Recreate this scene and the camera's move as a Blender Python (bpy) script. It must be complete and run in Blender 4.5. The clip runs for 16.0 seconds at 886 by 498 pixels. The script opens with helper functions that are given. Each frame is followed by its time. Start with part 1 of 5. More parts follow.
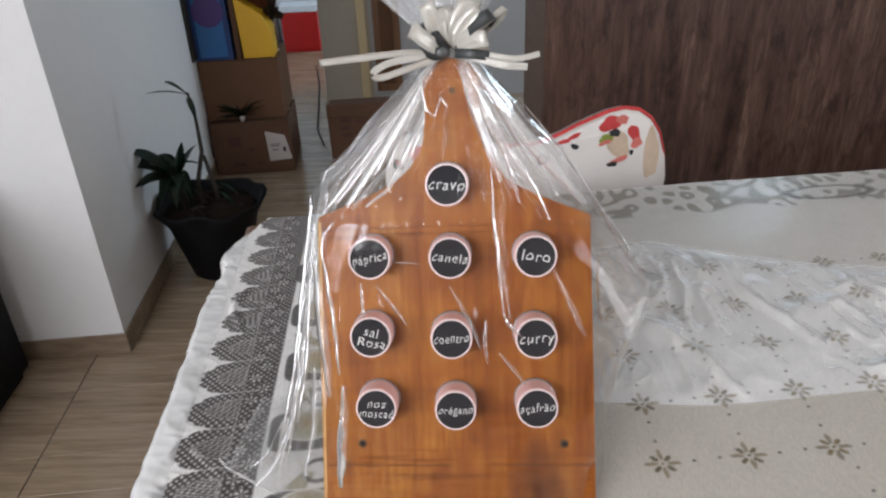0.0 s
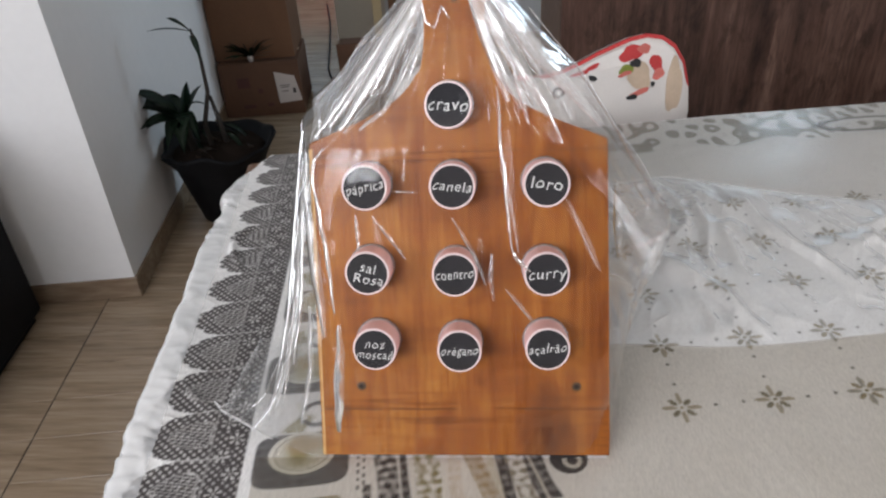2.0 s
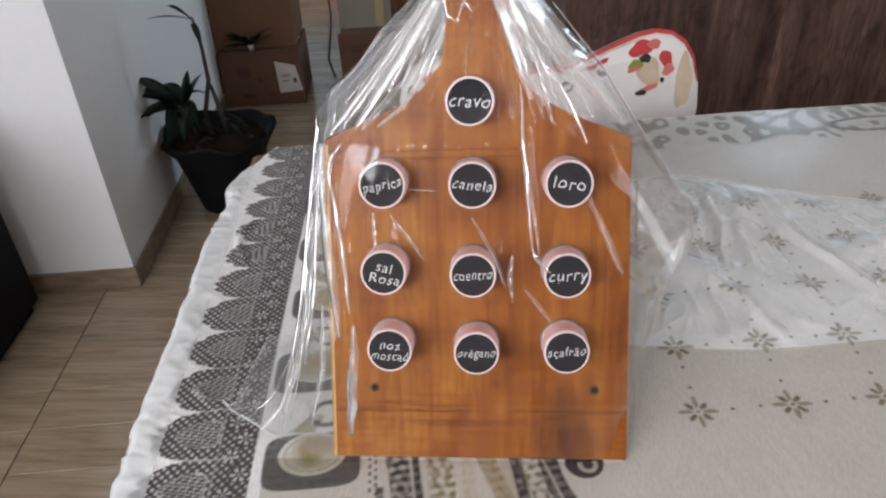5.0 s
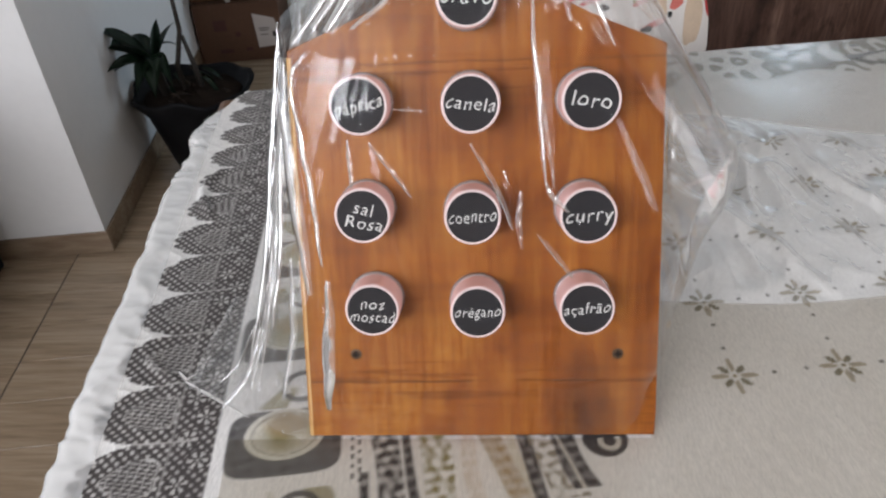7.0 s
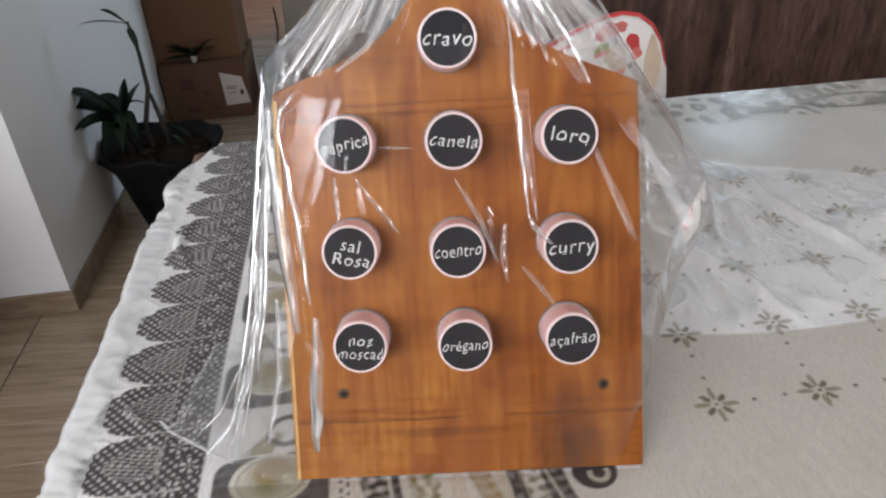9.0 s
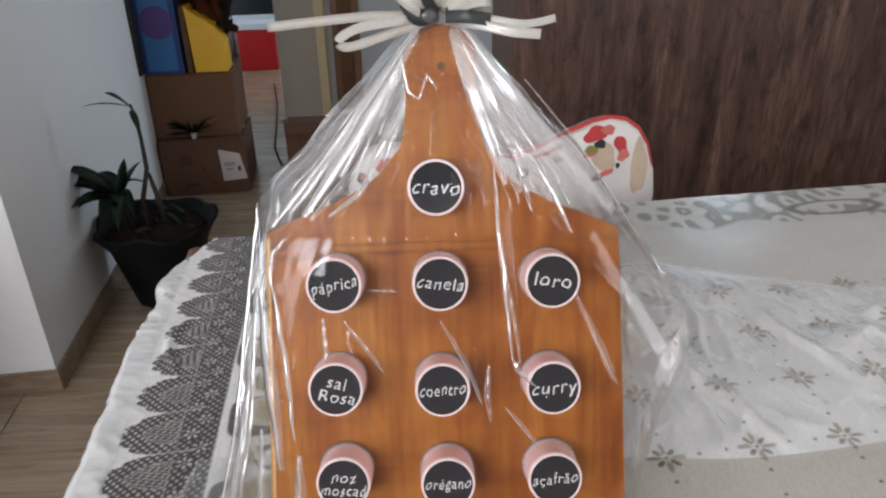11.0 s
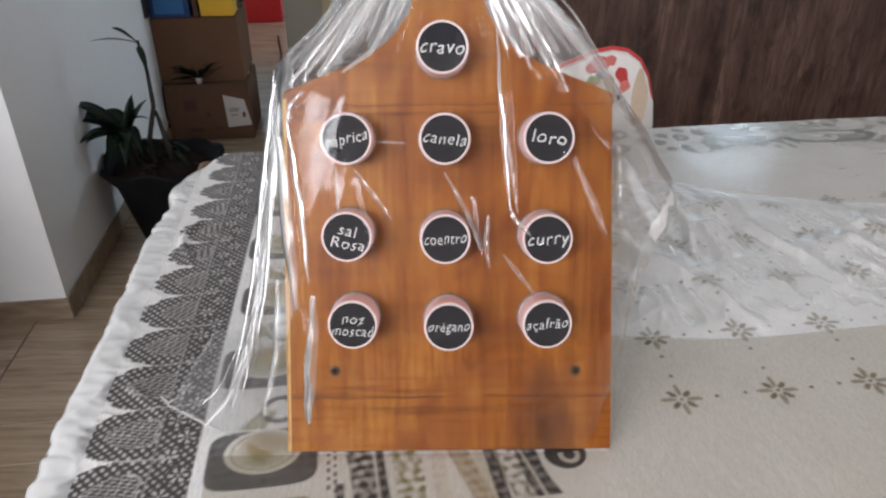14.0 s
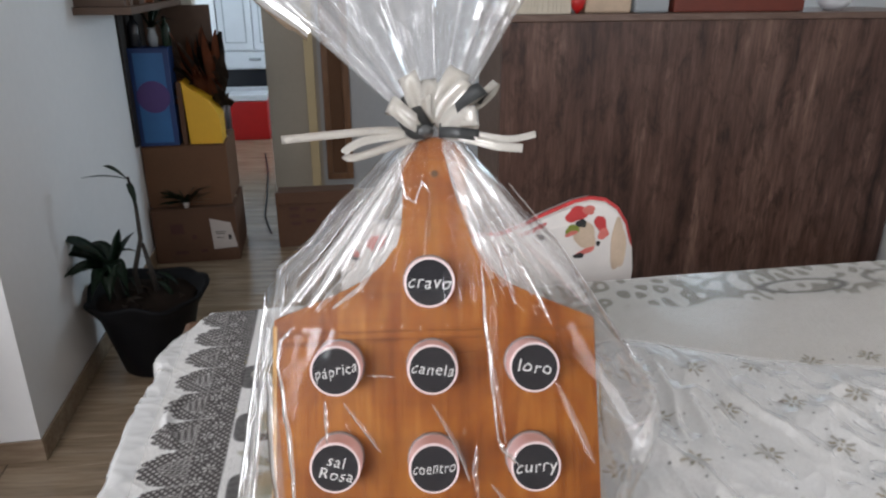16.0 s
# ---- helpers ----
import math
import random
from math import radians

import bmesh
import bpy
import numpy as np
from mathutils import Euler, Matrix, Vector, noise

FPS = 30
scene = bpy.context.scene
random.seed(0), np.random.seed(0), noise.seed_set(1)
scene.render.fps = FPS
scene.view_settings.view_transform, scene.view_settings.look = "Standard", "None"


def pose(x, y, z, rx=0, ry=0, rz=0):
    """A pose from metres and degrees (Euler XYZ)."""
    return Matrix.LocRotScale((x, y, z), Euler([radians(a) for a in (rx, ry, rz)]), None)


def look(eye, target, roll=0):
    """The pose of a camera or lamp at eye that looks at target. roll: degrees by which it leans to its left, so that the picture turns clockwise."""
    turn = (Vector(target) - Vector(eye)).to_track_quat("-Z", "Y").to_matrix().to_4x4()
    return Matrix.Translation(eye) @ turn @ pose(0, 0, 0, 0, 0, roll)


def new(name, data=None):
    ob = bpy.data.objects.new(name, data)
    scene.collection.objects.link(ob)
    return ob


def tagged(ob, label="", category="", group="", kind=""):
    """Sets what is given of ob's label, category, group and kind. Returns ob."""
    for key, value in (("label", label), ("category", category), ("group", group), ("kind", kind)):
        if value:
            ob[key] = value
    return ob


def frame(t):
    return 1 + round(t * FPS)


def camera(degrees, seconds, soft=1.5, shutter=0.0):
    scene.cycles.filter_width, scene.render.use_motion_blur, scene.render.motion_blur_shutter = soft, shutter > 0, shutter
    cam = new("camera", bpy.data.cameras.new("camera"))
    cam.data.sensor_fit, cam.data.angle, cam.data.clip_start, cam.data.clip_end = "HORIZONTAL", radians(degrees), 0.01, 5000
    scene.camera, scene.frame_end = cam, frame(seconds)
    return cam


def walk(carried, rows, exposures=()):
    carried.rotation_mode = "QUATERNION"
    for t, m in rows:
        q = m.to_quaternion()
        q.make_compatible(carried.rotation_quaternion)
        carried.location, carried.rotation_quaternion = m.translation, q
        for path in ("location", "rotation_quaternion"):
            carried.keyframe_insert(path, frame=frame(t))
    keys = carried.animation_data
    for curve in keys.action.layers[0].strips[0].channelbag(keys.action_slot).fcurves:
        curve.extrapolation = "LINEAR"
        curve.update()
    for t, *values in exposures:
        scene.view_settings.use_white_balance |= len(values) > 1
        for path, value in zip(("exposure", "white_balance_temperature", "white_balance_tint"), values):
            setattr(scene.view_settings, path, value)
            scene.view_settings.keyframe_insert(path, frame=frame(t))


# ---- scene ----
cam = camera(64.53, 16.0, soft=2.3)
# seconds, eye, yaw, pitch, lean to the right
PATH = [
    (0, (0.0181, -0.5106, 1.3484), 2.78, -28.40, 2.28),
    (0.5, (0.0209, -0.4913, 1.3342), 2.85, -29.23, 2.02),
    (1, (0.0188, -0.4822, 1.3151), 4.26, -31.09, 2.72),
    (1.5, (0.0284, -0.4702, 1.3043), 4.61, -32.04, 2.65),
    (2, (0.0284, -0.4690, 1.3072), 4.63, -32.69, 3.46),
    (2.5, (0.0223, -0.4745, 1.3079), 4.51, -32.90, 3.18),
    (3, (0.0136, -0.4727, 1.3078), 4.15, -33.11, 2.60),
    (3.5, (0.0088, -0.4710, 1.2958), 3.57, -33.70, 1.22),
    (4, (0.0085, -0.4594, 1.2950), 3.15, -33.81, 1.71),
    (4.2, (0.0054, -0.4575, 1.2989), 3.59, -33.34, 2.15),
    (6.3, (0.0182, -0.4218, 1.3084), 4.78, -34.64, 2.53),
    (6.5, (0.0193, -0.4002, 1.2822), 4.18, -35.73, 2.08),
    (7, (-0.0015, -0.3715, 1.2280), 3.40, -36.35, 2.95),
    (7.5, (-0.0040, -0.3800, 1.2110), 2.62, -36.10, 2.75),
    (8, (-0.0055, -0.3880, 1.2070), 0.70, -34.85, 1.85),
    (8.5, (-0.0115, -0.3910, 1.2080), 0.42, -34.60, 1.75),
    (9, (-0.0150, -0.3865, 1.2215), -0.03, -32.05, 2.55),
    (9.2, (-0.0085, -0.3815, 1.2370), 0.45, -28.95, 2.30),
    (11.3, (-0.0086, -0.3721, 1.2735), -0.99, -26.56, 0.91),
    (11.5, (-0.0096, -0.3762, 1.2501), -0.51, -28.65, 1.48),
    (12, (-0.0102, -0.3858, 1.2327), -0.09, -30.44, 1.93),
    (12.5, (-0.0158, -0.4029, 1.2128), 0.79, -31.55, 0.47),
    (13, (-0.0129, -0.4087, 1.2104), 0.49, -31.04, 0.03),
    (13.5, (-0.0137, -0.4315, 1.2007), -0.20, -31.73, -0.22),
    (14, (-0.0124, -0.4482, 1.2170), -0.77, -29.28, 0.06),
    (14.5, (-0.0108, -0.4584, 1.2165), -2.08, -28.87, -0.55),
    (15, (-0.0103, -0.4490, 1.2368), -2.47, -26.83, -0.27),
    (15.5, (-0.0099, -0.4352, 1.2931), -2.61, -22.48, 0.19),
    (16, (-0.0145, -0.4146, 1.3158), -2.23, -21.29, 0.06),
]


def aim(eye, yaw, pitch, lean):
    a, b = radians(yaw), radians(pitch)
    way = Vector((-math.sin(a) * math.cos(b), math.cos(a) * math.cos(b), math.sin(b)))
    return look(eye, Vector(eye) + way, -lean)


walk(cam, [(t, aim(eye, yaw, pitch, lean)) for t, eye, yaw, pitch, lean in PATH])

# ---- light ----
world = bpy.data.worlds.new("world")
scene.world = world
world.use_nodes = True
sky = world.node_tree.nodes.new("ShaderNodeTexSky")
sky.sky_type, sky.sun_disc = "NISHITA", False
sky.sun_elevation, sky.sun_rotation = radians(50), radians(150)
world.node_tree.links.new(sky.outputs[0], world.node_tree.nodes["Background"].inputs[0])
world.node_tree.nodes["Background"].inputs[1].default_value = 0.1

YAW = 7.2
ROOM = pose(0, 0, 0, 0, 0, YAW)
FLOOR_TO_TABLE = 0.762
LEAN = 20.64
BOARD = pose(0, 0, FLOOR_TO_TABLE + 0.0015, 90 - LEAN, 0, 0)  # x right, y up the board, z out of its face
ONE = Matrix.Identity(4)


def window_light(name, p, q, z, w, h, face, watts, colour):
    d = bpy.data.lights.new(name, "AREA")
    d.shape, d.size, d.size_y, d.energy, d.color = "RECTANGLE", w, h, watts, colour
    ob = new(name, d)
    at = ROOM @ Vector((p, q, z))
    to = ROOM @ Vector((p + face[0], q + face[1], z + face[2]))
    ob.matrix_world = look(at, to)
    return ob


window_light("window_light_back", -1.62, -2.56, 2.24, 1.3, 0.78, (0, 1, -0.35), 58, (0.94, 0.945, 1.0))
window_light("window_light_left", -2.36, -1.75, 1.75, 1.35, 1.65, (1, 0.25, -0.12), 44, (0.91, 0.93, 1.0))
# fill lamp added out of view, lifts the board's shadow on the table
window_light("window_light_right", 2.36, -1.30, 1.70, 1.2, 1.1, (-1, 0.35, -0.12), 24, (0.96, 0.948, 1.0))
window_light("window_light_kitchen", 2.41, 3.72, 1.50, 0.62, 1.0, (-1, -0.45, -0.08), 25, (0.66, 0.84, 1.0))
window_light("window_light_hall", 0.54, 5.3, 1.5, 1.0, 1.0, (-1, 0.15, -0.1), 24, (0.72, 0.86, 1.0))


# ---- materials ----
class Nodes:
    def __init__(self, name):
        self.mat = bpy.data.materials.new(name)
        self.mat.use_nodes = True
        self.t = self.mat.node_tree
        self.b = self.t.nodes["Principled BSDF"]
        self.out = self.t.nodes["Material Output"]

    def add(self, kind, **inputs):
        n = self.t.nodes.new(kind)
        for k, v in inputs.items():
            n.inputs[k.replace("_", " ")].default_value = v
        return n

    def link(self, a, b):
        self.t.links.new(a, b)

    def coord(self, scale=(1, 1, 1), kind="Object", rot=(0, 0, 0)):
        c = self.t.nodes.new("ShaderNodeTexCoord")
        m = self.t.nodes.new("ShaderNodeMapping")
        m.inputs["Scale"].default_value = scale
        src = c.outputs[kind]
        if any(rot):
            t = self.t.nodes.new("ShaderNodeMapping")
            t.inputs["Rotation"].default_value = rot
            self.link(src, t.inputs[0])
            src = t.outputs[0]
        self.link(src, m.inputs[0])
        return m.outputs[0]

    def noise(self, vec, scale, detail=4.0, rough=0.55, distort=0.0):
        n = self.add("ShaderNodeTexNoise", Scale=scale, Detail=detail, Roughness=rough, Distortion=distort)
        self.link(vec, n.inputs["Vector"])
        return n.outputs["Fac"]

    def ramp(self, fac, stops):
        r = self.t.nodes.new("ShaderNodeValToRGB")
        while len(r.color_ramp.elements) < len(stops):
            r.color_ramp.elements.new(0.5)
        for e, (at, c) in zip(r.color_ramp.elements, stops):
            e.position, e.color = at, (*c, 1)
        self.link(fac, r.inputs[0])
        return r.outputs[0]

    def mix(self, fac, a, b, mode="MIX"):
        m = self.t.nodes.new("ShaderNodeMix")
        m.data_type, m.blend_type = "RGBA", mode
        for sock, v in ((m.inputs[0], fac), (m.inputs[6], a), (m.inputs[7], b)):
            if isinstance(v, bpy.types.NodeSocket):
                self.link(v, sock)
            elif isinstance(v, (int, float)):
                sock.default_value = v
            else:
                sock.default_value = (*v, 1)
        return m.outputs[2]

    def bump(self, fac, strength, distance=0.001):
        b = self.add("ShaderNodeBump", Strength=strength, Distance=distance)
        self.link(fac, b.inputs["Height"])
        self.link(b.outputs[0], self.b.inputs["Normal"])
        return b

    def set(self, **kw):
        for k, v in kw.items():
            self.b.inputs[k.replace("_", " ")].default_value = v
        return self


def shade(c, f):
    return tuple(min(1.0, max(0.0, x * f)) for x in c)


def plain(name, colour, rough=0.5, metal=0.0, vary=0.15, scale=30.0, bump=0.15, coat=0.0, depth=0.001):
    """A painted, printed or moulded surface with wear at two scales."""
    n = Nodes(name)
    v = n.coord()
    fine, broad = n.noise(v, scale * 6, 5), n.noise(v, scale * 0.35, 3)
    c = n.ramp(broad, [(0.3, shade(colour, 1 - vary)), (0.7, shade(colour, 1 + vary))])
    c = n.mix(0.35, c, n.ramp(fine, [(0.35, shade(colour, 1 - vary)), (0.65, shade(colour, 1 + vary))]))
    n.link(c, n.b.inputs["Base Color"])
    n.set(Roughness=rough, Metallic=metal)
    n.b.inputs["Coat Weight"].default_value = coat
    n.bump(fine, bump, depth)
    return n.mat


def streaked(name, dark, mid, light, along, across, rough=0.5, axis="z", bump=0.3, coat=0.0, coat_rough=0.1, random_shift=False, second=None):
    """Wood or wood print, with long streaks along one axis."""
    n = Nodes(name)
    sc = {"x": (along, across, across), "y": (across, along, across), "z": (across, across, along)}[axis]
    v = n.coord(sc)
    if random_shift:
        info = n.t.nodes.new("ShaderNodeObjectInfo")
        m = n.t.nodes.new("ShaderNodeVectorMath")
        m.operation = "MULTIPLY_ADD"
        n.link(info.outputs["Random"], m.inputs[0])
        m.inputs[1].default_value = (37, 53, 29)
        n.link(v, m.inputs[2])
        v = m.outputs[0]
    a = n.noise(v, 1.0, 6, 0.62, 0.6)
    b = n.noise(v, 3.7, 5, 0.6, 0.3)
    c = n.ramp(a, [(0.28, dark), (0.48, mid), (0.68, light)])
    c = n.mix(0.45, c, n.ramp(b, [(0.3, dark), (0.5, mid), (0.72, light)]))
    if second:
        v2 = n.coord(second[0])
        d = n.noise(v2, 1.0, 4, 0.6, 0.8)
        c = n.mix(second[2], c, n.ramp(d, second[1]), "MULTIPLY")
    n.link(c, n.b.inputs["Base Color"])
    n.set(Roughness=rough)
    n.b.inputs["Coat Weight"].default_value = coat
    n.b.inputs["Coat Roughness"].default_value = coat_rough
    n.bump(b, bump, 0.0006)
    return n.mat


M = {}
M["wall"] = plain("white_wall_paint", (0.74, 0.74, 0.74), 0.75, vary=0.03, scale=6, bump=0.25)
M["beige"] = plain("beige_wall_paint", (0.42, 0.37, 0.30), 0.7, vary=0.05, scale=6, bump=0.2)
M["grey_wall"] = plain("grey_wall_paint", (0.42, 0.42, 0.42), 0.7, vary=0.05, scale=6, bump=0.2)
# unseen rear wall and ceiling, toned down so less light bounces
M["wall_dimmed"] = plain("dimmed_wall_paint", (0.40, 0.37, 0.33), 0.75, vary=0.04, scale=6, bump=0.25)
M["ceiling"] = plain("ceiling_paint", (0.66, 0.65, 0.62), 0.8, vary=0.02, scale=5)
M["tile"] = streaked("wood_look_tile", (0.15, 0.105, 0.068), (0.30, 0.222, 0.150), (0.42, 0.335, 0.245), 1.6, 19, 0.16, axis="x", bump=0.15, random_shift=True,
                     second=((2.2, 30, 30), [(0.30, (0.55, 0.50, 0.45)), (0.46, (0.95, 0.94, 0.92)), (0.62, (1, 1, 1))], 0.8))
M["grout"] = plain("dark_grout", (0.045, 0.035, 0.03), 0.9)
M["skirting"] = streaked("wood_look_skirting", (0.15, 0.10, 0.065), (0.24, 0.175, 0.12), (0.32, 0.25, 0.18), 2, 22, 0.25, axis="x", bump=0.1)
M["counter_top"] = streaked("brown_counter_edge", (0.10, 0.06, 0.045), (0.16, 0.10, 0.075), (0.22, 0.15, 0.12), 3, 30, 0.4, axis="x", bump=0.1)


def rustic_print():
    """Dark wood print: upright bands, ragged pale and black streaks, and mottling."""
    n = Nodes("dark_rustic_wood_print")
    band = n.noise(n.coord((5.5, 5.5, 0.35)), 1.0, 3, 0.5, 0.0)
    streak = n.noise(n.coord((17, 17, 2.0)), 1.0, 5, 0.62, 0.15)
    fleck = n.noise(n.coord((95, 95, 9)), 1.0, 4, 0.65, 0.1)
    mottle = n.noise(n.coord((15, 15, 6.5)), 1.0, 5, 0.7, 0.6)
    c = n.ramp(band, [(0.32, (0.050, 0.027, 0.021)), (0.5, (0.098, 0.058, 0.046)), (0.66, (0.165, 0.110, 0.090))])
    c = n.mix(0.6, c, n.ramp(streak, [(0.33, (0.020, 0.010, 0.008)), (0.47, (0.085, 0.050, 0.040)), (0.60, (0.140, 0.092, 0.075)), (0.72, (0.30, 0.22, 0.185))]))
    c = n.mix(0.8, c, n.ramp(mottle, [(0.36, (0.32, 0.27, 0.25)), (0.50, (0.92, 0.88, 0.86)), (0.66, (1.0, 1.0, 1.0))]), "MULTIPLY")
    c = n.mix(0.55, c, n.ramp(fleck, [(0.38, (0.42, 0.38, 0.36)), (0.56, (1, 1, 1))]), "MULTIPLY")
    n.link(n.mix(1.0, c, (1.32, 1.18, 1.10), "MULTIPLY"), n.b.inputs["Base Color"])
    n.set(Roughness=0.42)
    n.bump(fleck, 0.2, 0.0006)
    return n.mat


M["counter"] = rustic_print()


def pine():
    n = Nodes("varnished_pine")
    rot = (-radians(90 - LEAN), 0, 0)
    flat = n.coord((1, 1, 1), rot=rot)
    grain = n.noise(n.coord((75, 4, 20), rot=rot), 1.0, 6, 0.62, 0.35)
    figure = n.noise(n.coord((17, 3.2, 8), rot=rot), 1.0, 5, 0.58, 1.1)
    cloud = n.noise(n.coord((8, 6, 8), rot=rot), 1.0, 4, 0.6, 1.4)
    dark, mid, light = (0.235, 0.062, 0.006), (0.375, 0.138, 0.018), (0.51, 0.234, 0.050)
    c = n.ramp(figure, [(0.26, dark), (0.48, mid), (0.74, light)])
    c = n.mix(0.45, c, n.ramp(grain, [(0.34, dark), (0.5, mid), (0.66, light)]))
    # redder, darker varnish in drifting patches
    c = n.mix(0.9, c, n.ramp(cloud, [(0.33, (0.50, 0.31, 0.20)), (0.48, (0.86, 0.74, 0.64)), (0.60, (1.0, 1.0, 1.0)), (0.74, (1.14, 1.22, 1.3))]), "MULTIPLY")
    # saw marks and scratches across, near the foot and under the shoulders
    across = n.noise(n.coord((6, 150, 20), rot=rot), 1.0, 5, 0.7, 0.5)
    sep = n.t.nodes.new("ShaderNodeSeparateXYZ")
    n.link(flat, sep.inputs[0])
    where = n.ramp(sep.outputs["Y"], [(0.0, (0.5, 0.5, 0.5)), (0.056, (0.6, 0.6, 0.6)), (0.080, (0.22, 0.22, 0.22)), (0.262, (0.22, 0.22, 0.22)), (0.285, (0.8, 0.8, 0.8)), (0.305, (0.3, 0.3, 0.3))])
    c = n.mix(where, c, n.mix(1.0, c, n.ramp(across, [(0.34, (0.36, 0.26, 0.20)), (0.48, (0.90, 0.87, 0.84)), (0.60, (1, 1, 1))]), "MULTIPLY"))
    # two long scored lines above the foot and one at the shoulders
    wander = n.noise(n.coord((14, 2, 2), rot=rot), 1.0, 3, 0.6)
    for height, wide, strength in ((0.0495, 0.0011, 0.6), (0.0405, 0.0007, 0.25), (0.2965, 0.0009, 0.4)):
        d = n.t.nodes.new("ShaderNodeMath")
        d.operation = "MULTIPLY_ADD"
        n.link(wander, d.inputs[0])
        d.inputs[1].default_value = 0.006
        n.link(sep.outputs["Y"], d.inputs[2])
        e = n.t.nodes.new("ShaderNodeMath")
        e.operation = "COMPARE"
        n.link(d.outputs[0], e.inputs[0])
        e.inputs[1].default_value, e.inputs[2].default_value = height + 0.003, wide
        f = n.t.nodes.new("ShaderNodeMath")
        f.operation = "MULTIPLY"
        n.link(e.outputs[0], f.inputs[0])
        n.link(n.ramp(n.noise(n.coord((22, 3, 3), rot=rot), 1.0, 3), [(0.36, (0, 0, 0)), (0.52, (strength, strength, strength))]), f.inputs[1])
        c = n.mix(f.outputs[0], c, (0.075, 0.024, 0.008))
    # a dark knot low down and a smaller one beside the handle
    for at, near, wide, strength in (((0.096, 0.026, 0.014), 0.005, 0.034, 0.85), ((0.012, 0.222, 0.014), 0.002, 0.012, 0.35), ((-0.1015, 0.042, 0.014), 0.002, 0.010, 0.6)):
        spot = n.t.nodes.new("ShaderNodeVectorMath")
        spot.operation = "DISTANCE"
        n.link(n.mix(0.030, n.coord((1, 0.55, 1), rot=rot), n.noise(n.coord((60, 20, 20), rot=rot), 1.0, 3)), spot.inputs[0])
        spot.inputs[1].default_value = at
        c = n.mix(n.ramp(spot.outputs["Value"], [(near, (strength, strength, strength)), (wide, (0, 0, 0))]), c, (0.085, 0.028, 0.014))
    fine = n.noise(n.coord((260, 16, 60), rot=rot), 1.0, 4, 0.6)
    c = n.mix(0.5, c, n.ramp(fine, [(0.34, (0.62, 0.54, 0.48)), (0.58, (1, 1, 1))]), "MULTIPLY")
    n.link(c, n.b.inputs["Base Color"])
    n.set(Roughness=0.40)
    n.b.inputs["Specular IOR Level"].default_value = 0.3
    n.b.inputs["Coat Weight"].default_value = 0.10
    n.b.inputs["Coat Roughness"].default_value = 0.2
    n.bump(fine, 0.35, 0.0005)
    return n.mat


M["pine"] = pine()
# pale pine of the prop, also paints the highlight on the board's edge
M["pine_edge"] = streaked("pale_pine_edge", (0.42, 0.22, 0.07), (0.58, 0.34, 0.12), (0.68, 0.44, 0.18), 4, 60, 0.45, axis="y", bump=0.2)
M["table_wood"] = streaked("table_wood", (0.07, 0.035, 0.02), (0.13, 0.065, 0.035), (0.2, 0.11, 0.06), 3, 30, 0.4, axis="x")
M["pink"] = plain("pale_pink_plastic", (0.92, 0.67, 0.67), 0.38, vary=0.05, scale=60, bump=0.05)
M["rim"] = plain("pale_pink_rim_paint", (0.86, 0.72, 0.71), 0.35, vary=0.04, scale=60, bump=0.04)
M["chalkboard"] = plain("chalkboard_sticker", (0.020, 0.019, 0.022), 0.7, vary=0.25, scale=60, bump=0.08)
M["chalkboard"].node_tree.nodes["Principled BSDF"].inputs["Specular IOR Level"].default_value = 0.2
M["chalk"] = plain("white_chalk_pen", (0.72, 0.72, 0.70), 0.7, vary=0.12, scale=120, bump=0.1)
M["screw"] = plain("dark_screw_steel", (0.10, 0.05, 0.02), 0.5, 0.3, vary=0.3, scale=200)
M["ribbon"] = plain("silver_satin_ribbon", (0.88, 0.85, 0.79), 0.22, 0.22, vary=0.08, scale=80, bump=0.1)
M["ribbon_back"] = plain("grey_ribbon_back", (0.12, 0.125, 0.125), 0.35, 0.3, vary=0.15, scale=80, bump=0.1)
M["black"] = plain("black_plastic", (0.006, 0.006, 0.007), 0.6, vary=0.3, scale=20, bump=0.2)
M["black"].node_tree.nodes["Principled BSDF"].inputs["Specular IOR Level"].default_value = 0.12
M["soil"] = plain("potting_soil", (0.018, 0.012, 0.009), 0.95, vary=0.5, scale=60, bump=0.9, depth=0.004)
M["soil"].node_tree.nodes["Principled BSDF"].inputs["Specular IOR Level"].default_value = 0.08
M["leaf"] = plain("dark_strap_leaf", (0.010, 0.027, 0.013), 0.40, vary=0.35, scale=40, bump=0.2)
M["stem"] = plain("brown_stem", (0.02, 0.015, 0.011), 0.7, vary=0.3, scale=50, bump=0.4)
M["dry"] = plain("dry_leaf", (0.05, 0.032, 0.02), 0.8, vary=0.3, scale=50, bump=0.4)
M["cardboard"] = plain("brown_cardboard", (0.13, 0.062, 0.030), 0.85, vary=0.12, scale=14, bump=0.3)
M["cardboard_dark"] = plain("darker_cardboard", (0.10, 0.048, 0.026), 0.85, vary=0.15, scale=14, bump=0.3)
M["tape"] = plain("packing_tape", (0.34, 0.21, 0.11), 0.3, vary=0.08)
M["paper"] = plain("white_paper_label", (0.5, 0.45, 0.42), 0.7, vary=0.06)
M["ink"] = plain("dark_print", (0.05, 0.04, 0.04), 0.7)
M["redink"] = plain("dark_red_print", (0.07, 0.022, 0.016), 0.7)
M["blue"] = plain("blue_carton", (0.025, 0.13, 0.33), 0.45, vary=0.1)
M["navy"] = plain("navy_carton", (0.012, 0.04, 0.15), 0.45, vary=0.1)
M["purple"] = plain("purple_print", (0.07, 0.035, 0.16), 0.5, vary=0.12)
M["yellow"] = plain("yellow_card_file", (0.72, 0.40, 0.02), 0.5, vary=0.06)
